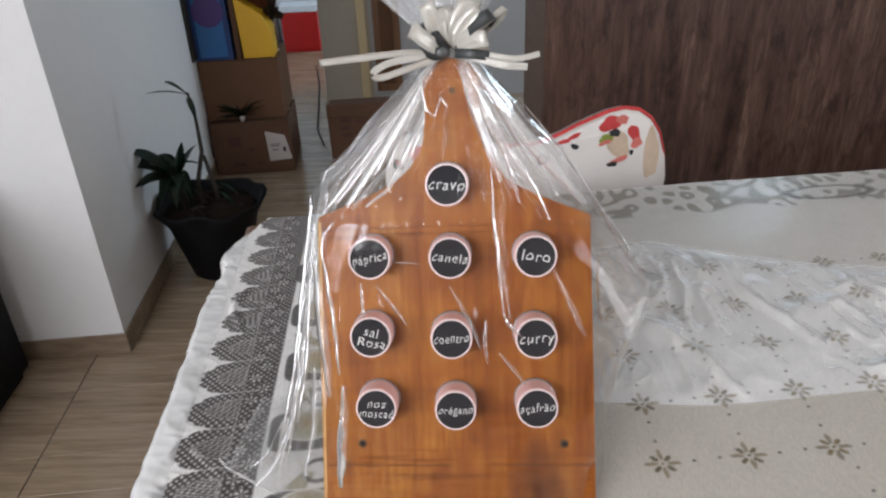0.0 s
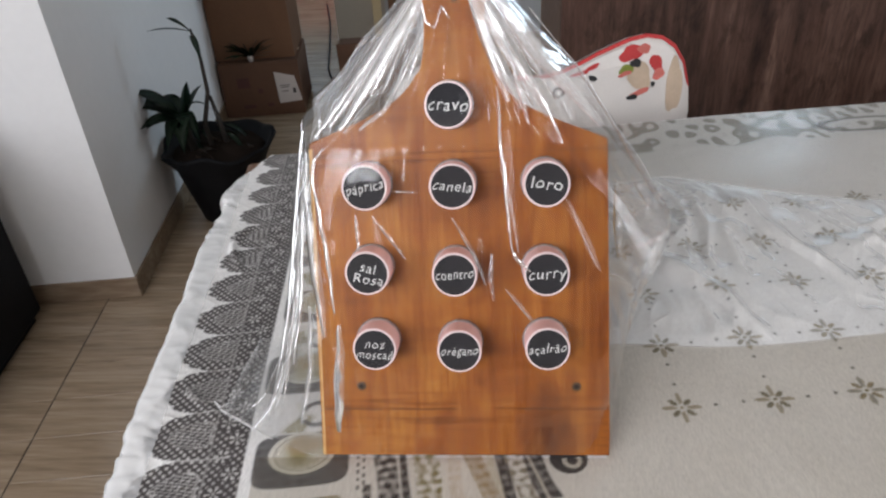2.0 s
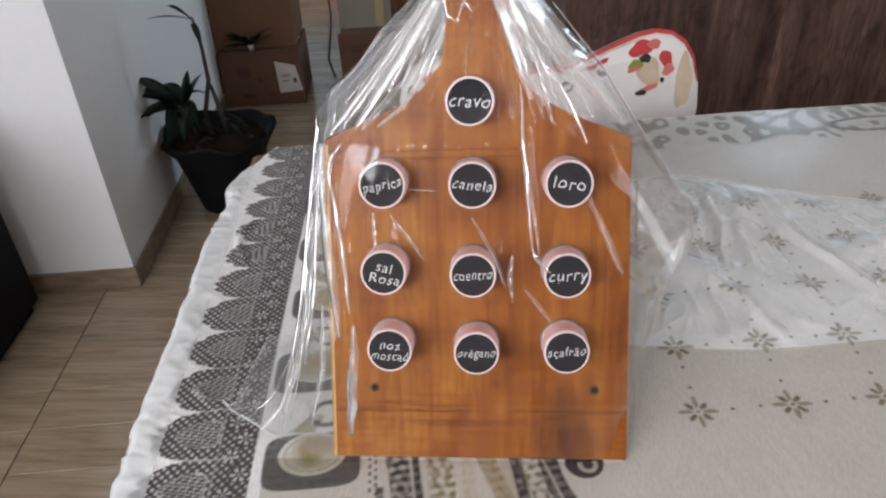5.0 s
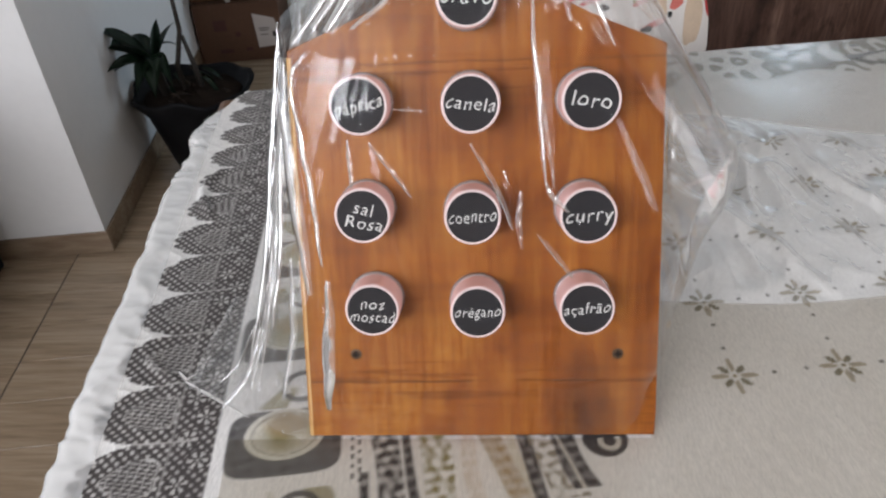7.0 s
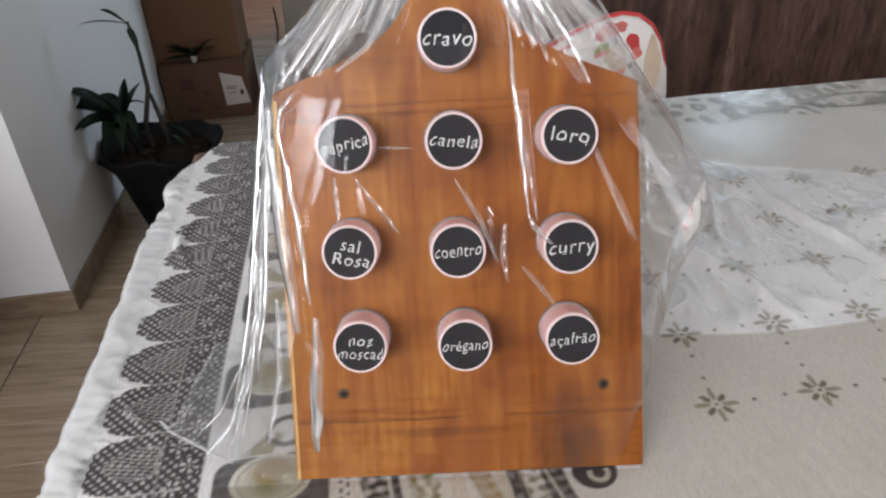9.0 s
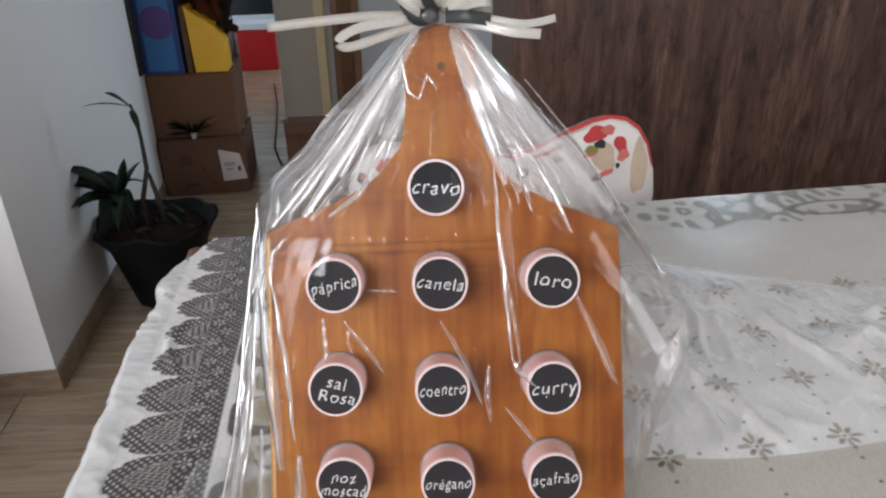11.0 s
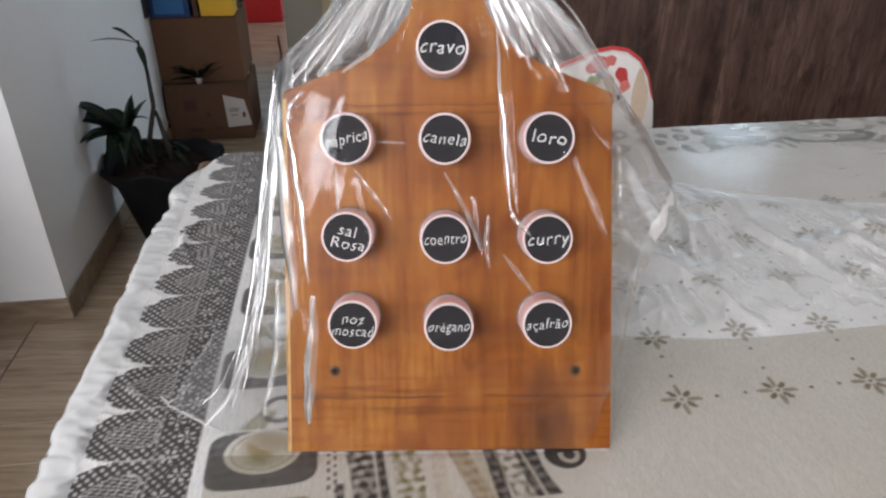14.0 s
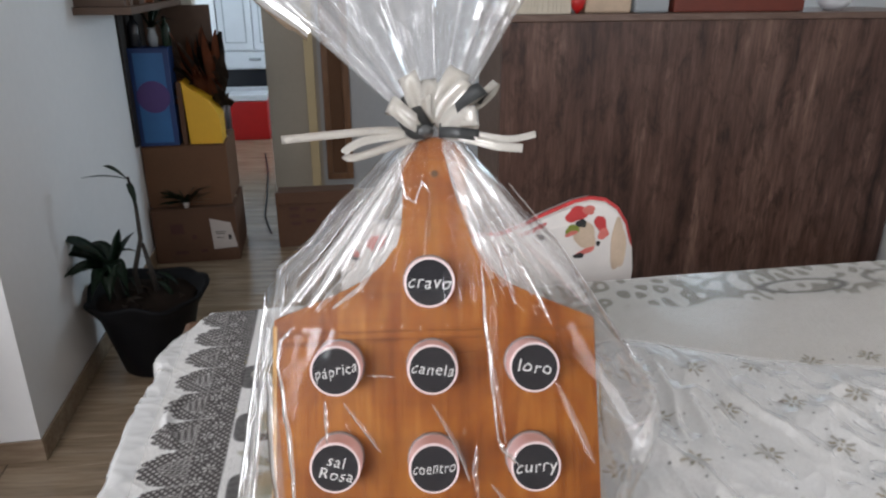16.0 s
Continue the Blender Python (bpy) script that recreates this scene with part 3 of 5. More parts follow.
def cloth_print(p, q):
    """The printed pattern: lace border, cups and houses, and a field of small flowers."""
    base = np.array([0.80, 0.79, 0.775])
    col = np.ones(p.shape + (3,)) * base

    def lay(mask, c):
        m = np.clip(mask, 0, 1)[..., None]
        col[:] = col * (1 - m) + np.array(c) * m

    def soft(d, w=0.0006):
        return np.clip(0.5 - d / (2 * w), 0, 1)

    dark, brown, olive, tan = (0.038, 0.032, 0.032), (0.085, 0.06, 0.05), (0.27, 0.235, 0.10), (0.40, 0.29, 0.15)
    # faint corded ribs of the weave
    lay((0.08 + 0.22 * (1 - step(q, -0.01, 0.03)) * step(p, 0.1, 0.14)) * (np.sin(p * 330 + q * 90 + 3 * waves(p, q, 20, 4, 21)) > 0.86), (0.82, 0.81, 0.78))
    # lace border along the side
    per = 0.067
    skew = 0.045 * (q - 0.05)
    u = (q - 0.0305) / per
    c = (u - np.floor(u) - 0.5)
    pe = p - skew
    outer = -0.3215 + 0.036 * np.abs(2 * c) ** 2.6 - 0.0095 * np.abs(np.sin(np.pi * 5 * (c + 0.5))) ** 0.55
    inner = -0.2205 + 0.02 * (q - 0.05)
    lace = soft(outer - pe, 0.0008) * soft(p - inner, 0.0008)
    band = soft(-0.258 - p, 0.001)
    a, b = (pe + q) / 0.0094, (pe - q) / 0.0094
    dots = soft(np.hypot(a - np.round(a), b - np.round(b)) * 0.0094 - 0.0026, 0.0009)
    # a hatched leaf in each scallop
    hx, hy = (pe + 0.284) / 0.0210, c * per / 0.0185
    leaf = np.hypot(hy, hx * 0.95 - 0.45 * np.abs(hy))
    ring = np.clip(1.2 - np.abs(leaf - 1.0) / 0.05, 0, 1) * 0.75
    hatch = np.maximum(np.clip(1.5 - np.abs(np.sin((q + 0.25 * pe) * 760)) * 2.2, 0, 1), 0.7 * np.clip(1.2 - np.abs(np.sin(pe * 420)) * 3.0, 0, 1))
    seam = soft(np.abs(np.abs(c) * per - per * 0.5) - 0.0009, 0.0006)
    w = np.where(leaf < 0.95, hatch * 0.95, dots)
    w = np.maximum(w, ring)
    # small blossoms among the dots of the inner band
    ub = (q - 0.01) / 0.0225
    cb, pb = (ub - np.round(ub)) * 0.0225, p + 0.2385 + 0.006 * (np.round(ub) % 2 * 2 - 1)
    rr, an = np.hypot(cb, pb), np.arctan2(cb, pb)
    bl = soft(np.abs(rr - 0.0058) - 0.0027, 0.0008) * (np.cos(an * 6 + np.round(ub)) > 0.0)
    w = np.where(band > 0.5, np.maximum(np.maximum(bl, 0.9 * soft(rr - 0.0013)), dots * (rr > 0.0105) * 0.8), w)
    edge_line = soft(np.abs(p + 0.2575) - 0.0008, 0.0006) * 0.5
    w = np.maximum(np.maximum(w, edge_line), seam * (p < -0.240) * 0.9)
    w = w * np.clip(0.86 + 0.35 * waves(p, q, 210, 8, 35), 0.45, 1)
    lay(lace, (0.050, 0.041, 0.040))
    lay(lace * w * 0.93, (0.62, 0.60, 0.575))
    # cups and plates between the lace and the flowers
    strip = soft(-0.214 - p, 0.001) * soft(p - 0.135, 0.002) * (q < 0.60)
    blot = waves(p, q, 150, 10, 31)
    fine = waves(p, q, 520, 12, 33)
    perq = 0.128
    k = np.floor((q + 0.028) / perq)
    lq = (q + 0.028) - k * perq
    lp = p + 0.163 + 0.004 * np.sin(k * 2.1)
    sq = (np.abs(lp / 0.048) ** 5 + np.abs((lq - 0.048) / 0.034) ** 5) ** 0.2
    lay(strip * soft((sq - 1) * 0.03) * (0.9 + 0.1 * fine), dark)
    cup = ((lp / 0.034) ** 2 + ((lq - 0.056) / 0.027) ** 2) ** 0.5
    lay(strip * soft((cup - 1) * 0.03), (0.66, 0.64, 0.57))
    lay(strip * np.clip(1.3 - np.abs(cup - 0.82) / 0.03, 0, 1) * 0.7, (0.22, 0.20, 0.15))
    lay(strip * soft((cup - 0.74) * 0.03, 0.004) * np.clip(0.62 + 0.9 * blot, 0.25, 0.95), olive)
    lay(strip * soft((np.hypot(lp / 1.3, lq - 0.066) - 0.013), 0.004) * 0.8, tan)
    zig = np.abs(lp - 0.060 - 0.003 * np.sign(np.sin(lq * 700)))
    lay(strip * soft(zig - 0.0014) * (lq < 0.09) * 0.85, dark)
    leafy = step(np.sin(p * 70 + 2 * np.sin(q * 40)) + 0.9 * blot, 0.55, 0.95) * (lq > 0.084) * (np.abs(lp) < 0.052)
    lay(strip * leafy * 0.8, olive)
    curl = np.abs(np.hypot(lp - 0.012, lq - 0.108) - 0.016)
    lay(strip * soft(curl - 0.003, 0.001) * 0.9, dark)
    lay(strip * soft(np.abs(lp + 0.004 + 0.4 * (lq - 0.11)) - 0.0028) * (lq > 0.10), (0.70, 0.68, 0.62))
    # tall strokes and little houses
    def stroke(p0, lean, wide, colour, a, lo=-0.3, hi=0.55, rough=0.5):
        d = np.abs(p - p0 - lean * q - 0.004 * waves(p, q, 60, 5, int(abs(p0) * 1000) + 3)) - wide
        lay(soft(d, 0.0012) * np.clip(a + rough * fine, 0, 1) * (q > lo) * (q < hi), colour)
    stroke(-0.078, -0.05, 0.011, dark, 0.72, rough=1.2)
    stroke(-0.060, -0.05, 0.0035, dark, 0.95)
    stroke(-0.098, -0.05, 0.0035, dark, 0.9, hi=-0.02)
    stroke(-0.040, -0.02, 0.012, olive, 0.45, rough=1.6)
    stroke(-0.012, -0.05, 0.006, (0.62, 0.50, 0.38), 0.4)
    stroke(0.008, -0.26, 0.0085, tan, 0.7, rough=0.6)
    stroke(0.022, -0.2, 0.0045, (0.66, 0.62, 0.52), 0.8)
    stroke(0.034, -0.08, 0.0055, dark, 0.95, hi=0.05)
    stroke(0.050, -0.20, 0.013, (0.30, 0.27, 0.21), 0.35, lo=-0.062, hi=0.05, rough=2.4)
    stroke(0.064, -0.22, 0.0105, dark, 0.9, lo=-0.055, hi=0.05)
    stroke(0.060, -0.22, 0.0013, (0.66, 0.63, 0.57), 1.0, lo=-0.055, hi=0.05, rough=0)
    eye = np.hypot(p - 0.100, (q + 0.012) * 1.05)
    lay(soft(eye - 0.0185), dark)
    lay(soft(np.abs(np.hypot(p - 0.103, q + 0.014) - 0.0075) - 0.0022) * (q < -0.010), (0.62, 0.60, 0.54))
    for r0, cx, cy in ((0.036, 0.068, -0.108),):
        lay(soft(np.abs(np.hypot(p - cx, q - cy) - r0) - 0.005) * (q > -0.13), dark)
    # the field of flowers
    for j in range(-1, 5):
        for i in range(0, 11):
            p0 = 0.232 + 0.0995 * i + 0.0115 * min(max(j, 0), 2)
            q0 = 0.040 + 0.0985 * j
            if j == -1 and i < 2 or (j < 1 and i < 0) or q0 > 0.62:
                continue
            near = (np.abs(p - p0) < 0.03) & (np.abs(q - q0) < 0.03)
            if near.any():
                dx, dy = p[near] - p0, q[near] - q0
                r, th = np.hypot(dx, dy), np.arctan2(dy, dx) + 0.3 * i
                m = np.zeros_like(r)
                for petal in range(8):
                    al = petal * np.pi / 4
                    x, y = dx * np.cos(al) + dy * np.sin(al), -dx * np.sin(al) + dy * np.cos(al)
                    long = 0.0215 if petal % 2 == 0 else 0.0165
                    y = y + 0.06 * x
                    e = np.hypot((x - 0.0045 - (long - 0.0045) / 2) / ((long - 0.0045) / 2), y / 0.0030)
                    m = np.maximum(m, np.clip((1.06 - e) * 5, 0, 1) * (0.92 if petal % 2 else 0.72))
                m = np.maximum(m, np.clip((0.0025 - r) * 1500, 0, 1))
                mm = m[:, None]
                cc = np.where((np.cos(th * 4) > 0)[:, None], np.array((0.25, 0.185, 0.07)), np.array((0.15, 0.125, 0.06)))
                col[near] = col[near] * (1 - mm) + cc * mm
            for dx, dy in ((0.036, 0.0), (0.066, 0.001), (0.004, 0.034), (0.008, 0.066)):
                if dy > 0.01 and j == 4:
                    continue
                lay(soft(np.hypot(p - p0 - dx, q - q0 - dy) - 0.0020), (0.085, 0.075, 0.06))
    # swirls of the border along the far side
    far = step(q + 0.012 * np.sin(p * 37), 0.650, 0.665) * step(p, 0.1, 0.16)
    sw = np.sin(26 * np.hypot(p - 0.9, (q - 0.60) * 1.2) + 5.5 * waves(p, q, 95, 8, 41))
    lay(far * step(sw + 0.9 * waves(p, q, 90, 8, 43), 0.0, 0.5) * 0.75, (0.20, 0.18, 0.12))
    ov = ((p - 0.82) / 0.085) ** 2 + ((q - 0.695) / 0.028) ** 2
    lay(soft((np.abs(np.sqrt(ov) - 1) - 0.13) * 0.03, 0.002) * 0.9, (0.10, 0.10, 0.085))
    ov = ((p - 1.02) / 0.05) ** 2 + ((q - 0.71) / 0.030) ** 2
    lay(soft((np.abs(np.sqrt(ov) - 1) - 0.16) * 0.03, 0.002) * 0.8, (0.16, 0.15, 0.12))
    return col


def drape(pg, qg):
    """Lay flat cloth coordinates over the table: past an edge the cloth turns down."""
    left = TL + 0.058 * np.clip((qg - 0.615) / 0.14, 0, 1) ** 1.3 + 0.011 * step(qg, 0.43, 0.585) * (1 - step(qg, 0.585, 0.600)) + 0.0014 * np.sin(qg * 23 + 1) + 0.0004 * np.sin(qg * 83)
    far = TF + 0.024 * np.clip((pg + 0.3) / 0.9, 0, 1)
    r = 0.010

    def turn(over):
        o = np.maximum(over, 0)
        arc = np.clip(o / r, 0, np.pi / 2)
        extra = np.maximum(o - r * np.pi / 2, 0)
        return r * np.sin(arc), r * (1 - np.cos(arc)) + extra, extra
    hl, dl, el = turn(left - pg)
    hr, dr, er = turn(pg - TR)
    hn, dn, en = turn(TN - qg)
    hf, df, ef = turn(qg - far)
    ripple = 0.002 * np.sin(qg * 17 + 1.0 * np.sin(qg * 7)) + 0.0006 * np.sin(qg * 70)
    ripple_p = 0.010 * np.sin(pg * 34 + np.sin(pg * 9))
    x = np.clip(pg, left, TR) - hl + hr - np.minimum(el, 0.2) * (0.10 + 0.9 * ripple / 0.1) - 0.25 * np.minimum(ef, 0.12) * (pg < TL + 0.06)
    y = np.clip(qg, TN, far) - hn + hf + np.minimum(ef, 0.2) * (0.08 + ripple_p) + 0.2 * np.minimum(el, 0.12) * (qg > TF - 0.06)
    z = 0.7585 + rise(np.clip(pg, left, TR), np.clip(qg, TN, far)) - np.maximum(dl + dr, 0) - np.maximum(dn + df, 0) * (1 - 0.45 * (dl > 0))
    return x, y, z


def cloth():
    pl = np.concatenate([np.linspace(TL - 0.23, TL - 0.03, 18, endpoint=False), np.arange(TL - 0.03, -0.222, 0.00115), np.arange(-0.222, 0.21, 0.0017),
                         np.arange(0.21, 0.72, 0.0022), np.arange(0.72, 1.0, 0.004), np.arange(1.0, TR + 0.02, 0.01), np.linspace(TR + 0.02, TR + 0.22, 10)])
    ql = np.concatenate([np.linspace(TN - 0.22, TN - 0.02, 8, endpoint=False), np.arange(TN - 0.02, -0.10, 0.008), np.arange(-0.10, 0.36, 0.0017),
                         np.arange(0.36, 0.60, 0.0022), np.arange(0.60, 0.80, 0.003), np.linspace(0.80, 1.0, 14)])
    pg, qg = np.meshgrid(pl, ql)
    x, y, z = drape(pg, qg)
    a = radians(YAW)
    pts = np.stack([x * np.cos(a) - y * np.sin(a), x * np.sin(a) + y * np.cos(a), z], -1).reshape(-1, 3)
    rows, cols = pg.shape
    idx = np.arange(rows * cols).reshape(rows, cols)
    quads = np.stack([idx[:-1, :-1], idx[:-1, 1:], idx[1:, 1:], idx[1:, :-1]], -1).reshape(-1, 4)
    me = bpy.data.meshes.new("tablecloth")
    me.vertices.add(len(pts))
    me.vertices.foreach_set("co", pts.ravel())
    me.loops.add(quads.size)
    me.loops.foreach_set("vertex_index", quads.ravel())
    me.polygons.add(len(quads))
    me.polygons.foreach_set("loop_start", np.arange(0, quads.size, 4))
    me.polygons.foreach_set("use_smooth", np.ones(len(quads), bool))
    me.update(calc_edges=True)
    col = np.concatenate([cloth_print(pg, qg).reshape(-1, 3), np.ones((len(pts), 1))], 1)
    at = me.color_attributes.new("print", "FLOAT_COLOR", "POINT")
    at.data.foreach_set("color", col.astype(np.float32).ravel())
    me.materials.append(M["cloth"])
    ob = new("tablecloth", me)
    tagged(ob, "off-white printed tablecloth with lace border and small flowers", "tablecloth")
    return ob


cloth()


BLISTER = (0.3125, 0.008)


def vinyl_piece(name, lo, hi, mat, parent, crumpled, label, start=0.137):
    """Clear plastic between two lines across the table."""
    pl = np.concatenate([np.arange(start, 0.72, 0.004), np.arange(0.72, TR, 0.012)])
    low, high = lo(pl), hi(pl)
    share = np.linspace(0, 1, int((high - low).max() / 0.004))
    pg, fg = np.meshgrid(pl, share)
    qg = low[None, :] * (1 - fg) + high[None, :] * fg
    if crumpled:
        z = 0.7585 + rise(pg, qg) + 0.0018 + 0.0008 * waves(pg, qg, 90, 8, 63) + 0.0008 * creases(pg, qg, 120, 15, 0.6, 66, 1)
    else:
        z = 0.7585 + 0.2 * rise(pg, qg) + 0.0042 + 0.0012 * waves(pg, qg, 35, 6, 61) + 0.0003 * waves(pg, qg, 140, 6, 67)
        # a crinkled blister beside one flower
        z = z + 0.006 * np.exp(-((pg - BLISTER[0]) ** 2 + (qg - BLISTER[1]) ** 2) / 0.00012) * (0.4 + np.abs(waves(pg, qg, 420, 6, 68)))
    pts = np.stack([pg, qg, z], -1).reshape(-1, 3)
    part(name, sheet([tuple(v) for v in pts], *pg.shape), M[mat], parent, label, smooth=True).visible_shadow = False


def side_vinyl():
    """The puckered margin of clear plastic that turns down with the cloth along the lace."""
    pg, qg = np.meshgrid(np.arange(TL - 0.06, -0.316, 0.0022), np.arange(-0.10, 0.735, 0.0030))
    x, y, z = drape(pg, qg)
    pucker = 0.0012 + 0.0016 * np.abs(waves(pg, qg, 120, 8, 71)) + 0.0016 * creases(pg, qg, 130, 80, 0.5, 73, 1)
    inner = 1 - step(pg, -0.335, -0.316 + 0.004 * np.sin(qg[:, :1] * 60))
    pts = np.stack([x - pucker * (pg < TL + 0.01), y, z + 0.0006 + pucker * (0.3 + 0.7 * inner)], -1).reshape(-1, 3)
    # strip added to brighten the margin, its sheen put in as white
    part("side_sheet", sheet([tuple(v) for v in pts], *pg.shape), M["vinyl_side"], vinyl, "puckered plastic edge, whitened to paint its sheen", smooth=True).visible_shadow = False


vinyl = thing("vinyl_cover", "clear plastic cover lying over the flowered cloth", "table cover", (0.7, 0.35, 0.7605))
vinyl_piece("near_sheet", lambda p: 0 * p - 0.225, lambda p: np.where(p < 0.137, -0.002 - 0.126 * p, near_line(p) - 0.0005), "vinyl", vinyl, False, "smooth plastic with its light tinted in", -0.208)
vinyl_piece("crumpled_sheet", near_line, far_line, "vinyl_crumpled", vinyl, True, "crumpled plastic, whitened to paint its sheen")
vinyl_piece("far_sheet", lambda p: far_line(p) + 0.0005, lambda p: TF - 0.009 + 0.024 * np.clip((p + 0.3) / 0.9, 0, 1), "vinyl_lit", vinyl, False, "smooth plastic with its light tinted in")
side_vinyl()

# ---- the spice board ----
THICK = 0.017


def board_outline():
    side = [(0.140, 0.0), (0.1395, 0.02), (0.1365, 0.15), (0.1330, 0.3045), (0.1300, 0.3065)]
    curve = []
    for a, b, c, d in (((0.130, 0.3065), (0.085, 0.3235), (0.046, 0.337), (0.0335, 0.362)), ((0.0335, 0.362), (0.0275, 0.375), (0.0255, 0.392), (0.0262, 0.418))):
        for k in range(1, 9):
            f = k / 8
            w = ((1 - f) ** 3, 3 * f * (1 - f) ** 2, 3 * f * f * (1 - f), f ** 3)
            curve.append((sum(x * y for x, y in zip(w, (a[0], b[0], c[0], d[0]))), sum(x * y for x, y in zip(w, (a[1], b[1], c[1], d[1])))))
    top = [(0.0275 * math.cos(t) ** 0.8, 0.428 + 0.029 * math.sin(t)) for t in np.linspace(0.05, math.pi / 2 - 0.08, 9)]
    right = side + curve + top
    return right + [(-x * 1.008, y + (0.002 if 0.29 < y < 0.34 else 0)) for x, y in reversed(right)]


board = thing("spice_board", "orange-brown varnished pine spice board, paddle-shaped, leaning back", "spice rack", (0, 0, 0), xf=BOARD)
part("board", prism(board_outline(), -THICK, 0.0, 0.0022, 3), M["pine"], board, "varnished pine paddle with a rounded handle", xf=BOARD)


def edge_highlight():
    """A pale strip down the left side that paints the highlight on the chamfer."""
    out = [(-0.1412, 0.001), (-0.1376, 0.15), (-0.1342, 0.302)]
    pts = []
    for x, y in out:
        pts += [(x - 0.0008, y, -THICK + 0.001), (x - 0.0008, y, -0.0022), (x + 0.0012, y, 0.0004), (x + 0.0032, y, 0.0005)]
    return sheet(pts, 3, 4)


part("edge", edge_highlight(), M["pine_edge"], board, "pale highlight painted along the pine's edge", xf=BOARD)


def foot():
    """The prop behind the board, standing on the table."""
    a = radians(LEAN)
    bm = bmesh.new()
    top = BOARD @ Vector((0, 0.26, -THICK - 0.001))
    for x in (-0.09, 0.075):
        t = BOARD @ Vector((x, 0.25, -THICK - 0.001))
        box(x, x + 0.018, t.y, t.y + 0.022, 0.7625, t.z, 0.002, bm=bm)
    box(-0.09, 0.093, top.y - 0.06, top.y - 0.045, 0.79, 0.82, 0.002, bm=bm)
    return bm


part("prop", foot(), M["pine_edge"], board, "wooden prop behind the board", xf=ONE)
# no hole is cut: a dark disc paints the shade inside it
part("hole_rim", lathe([(0.0032, -0.0004), (0.0032, 0.0004)], 14, 0.0005, 0.4265), M["screw"], board, "dark disc painted for a small drilled hole", xf=BOARD)
for x, y in ((-0.0985, 0.0735), (0.1075, 0.072)):
    s = part("screw", lathe([(0.0046, -0.001), (0.0046, 0.0002), (0.0030, 0.0005), (0.0008, 0.0003)], 16, x, y), M["screw"], board, "sunken dark cross-head screw", xf=BOARD)
    # black bars paint the shade in the screw's cross slot
    cross = box(x - 0.003, x + 0.003, y - 0.0006, y + 0.0006, 0.0005, 0.0011)
    box(x - 0.0006, x + 0.0006, y - 0.003, y + 0.003, 0.0005, 0.0011, bm=cross)
    part("slot", cross, M["black"], s, xf=BOARD)

JARS = [("cravo", -0.0055, 0.338, -3, 0.0150), ("páprica", -0.0805, 0.2695, 11, 0.0128), ("canela", -0.0040, 0.2690, -6, 0.0132), ("loro", 0.0770, 0.2692, -8, 0.0150),
        ("sal|Rosa", -0.0820, 0.1930, -10, 0.0130), ("coentro", -0.0040, 0.1905, 3, 0.0132), ("curry", 0.0772, 0.1900, 4, 0.0140),
        ("noz|moscad", -0.0790, 0.1215, -3, 0.0118), ("orégano", -0.0015, 0.1190, 1, 0.0118), ("açafrão", 0.0780, 0.1205, 4, 0.0118)]
LID_R, LID_H = 0.0203, 0.0290


def writing(words, angle, size, cx, cy, z):
    bm = bmesh.new()
    lines = words.split("|")
    for k, line in enumerate(lines):
        cu = bpy.data.curves.new("writing", "FONT")
        cu.body, cu.size, cu.align_x, cu.align_y = line, size, "CENTER", "CENTER"
        cu.offset, cu.extrude, cu.shear, cu.space_character, cu.resolution_u = -0.00005, 0.00012, 0.10, 1.10, 3
        ob = bpy.data.objects.new("writing", cu)
        scene.collection.objects.link(ob)
        dg = bpy.context.evaluated_depsgraph_get()
        me = bpy.data.meshes.new_from_object(ob.evaluated_get(dg))
        own = bmesh.new()
        own.from_mesh(me)
        bpy.data.objects.remove(ob)
        bpy.data.curves.remove(cu)
        bpy.data.meshes.remove(me)
        xs = [v.co.x for v in own.verts]
        fit = min(1.0, 0.0335 / (max(xs) - min(xs)))
        bmesh.ops.scale(own, verts=own.verts, vec=(fit, 0.98, 1))
        for v in own.verts:
            # an unsteady pen
            v.co.y += 0.0005 * math.sin(v.co.x * 420 + len(line)) + 0.0004 * math.sin(v.co.x * 900)
            v.co.x += 0.0003 * math.sin(v.co.y * 700 + k)
        shift = (0.0045 - 0.0100 * k if len(lines) > 1 else 0.0)
        own.transform(Matrix.Translation((0.0015 * k * (1 if "sal" in words else 0), shift, 0)))
        join(bm, own)
    bm.transform(Matrix.Translation((cx, cy, z)) @ Matrix.Rotation(radians(angle), 4, "Z"))
    return bm


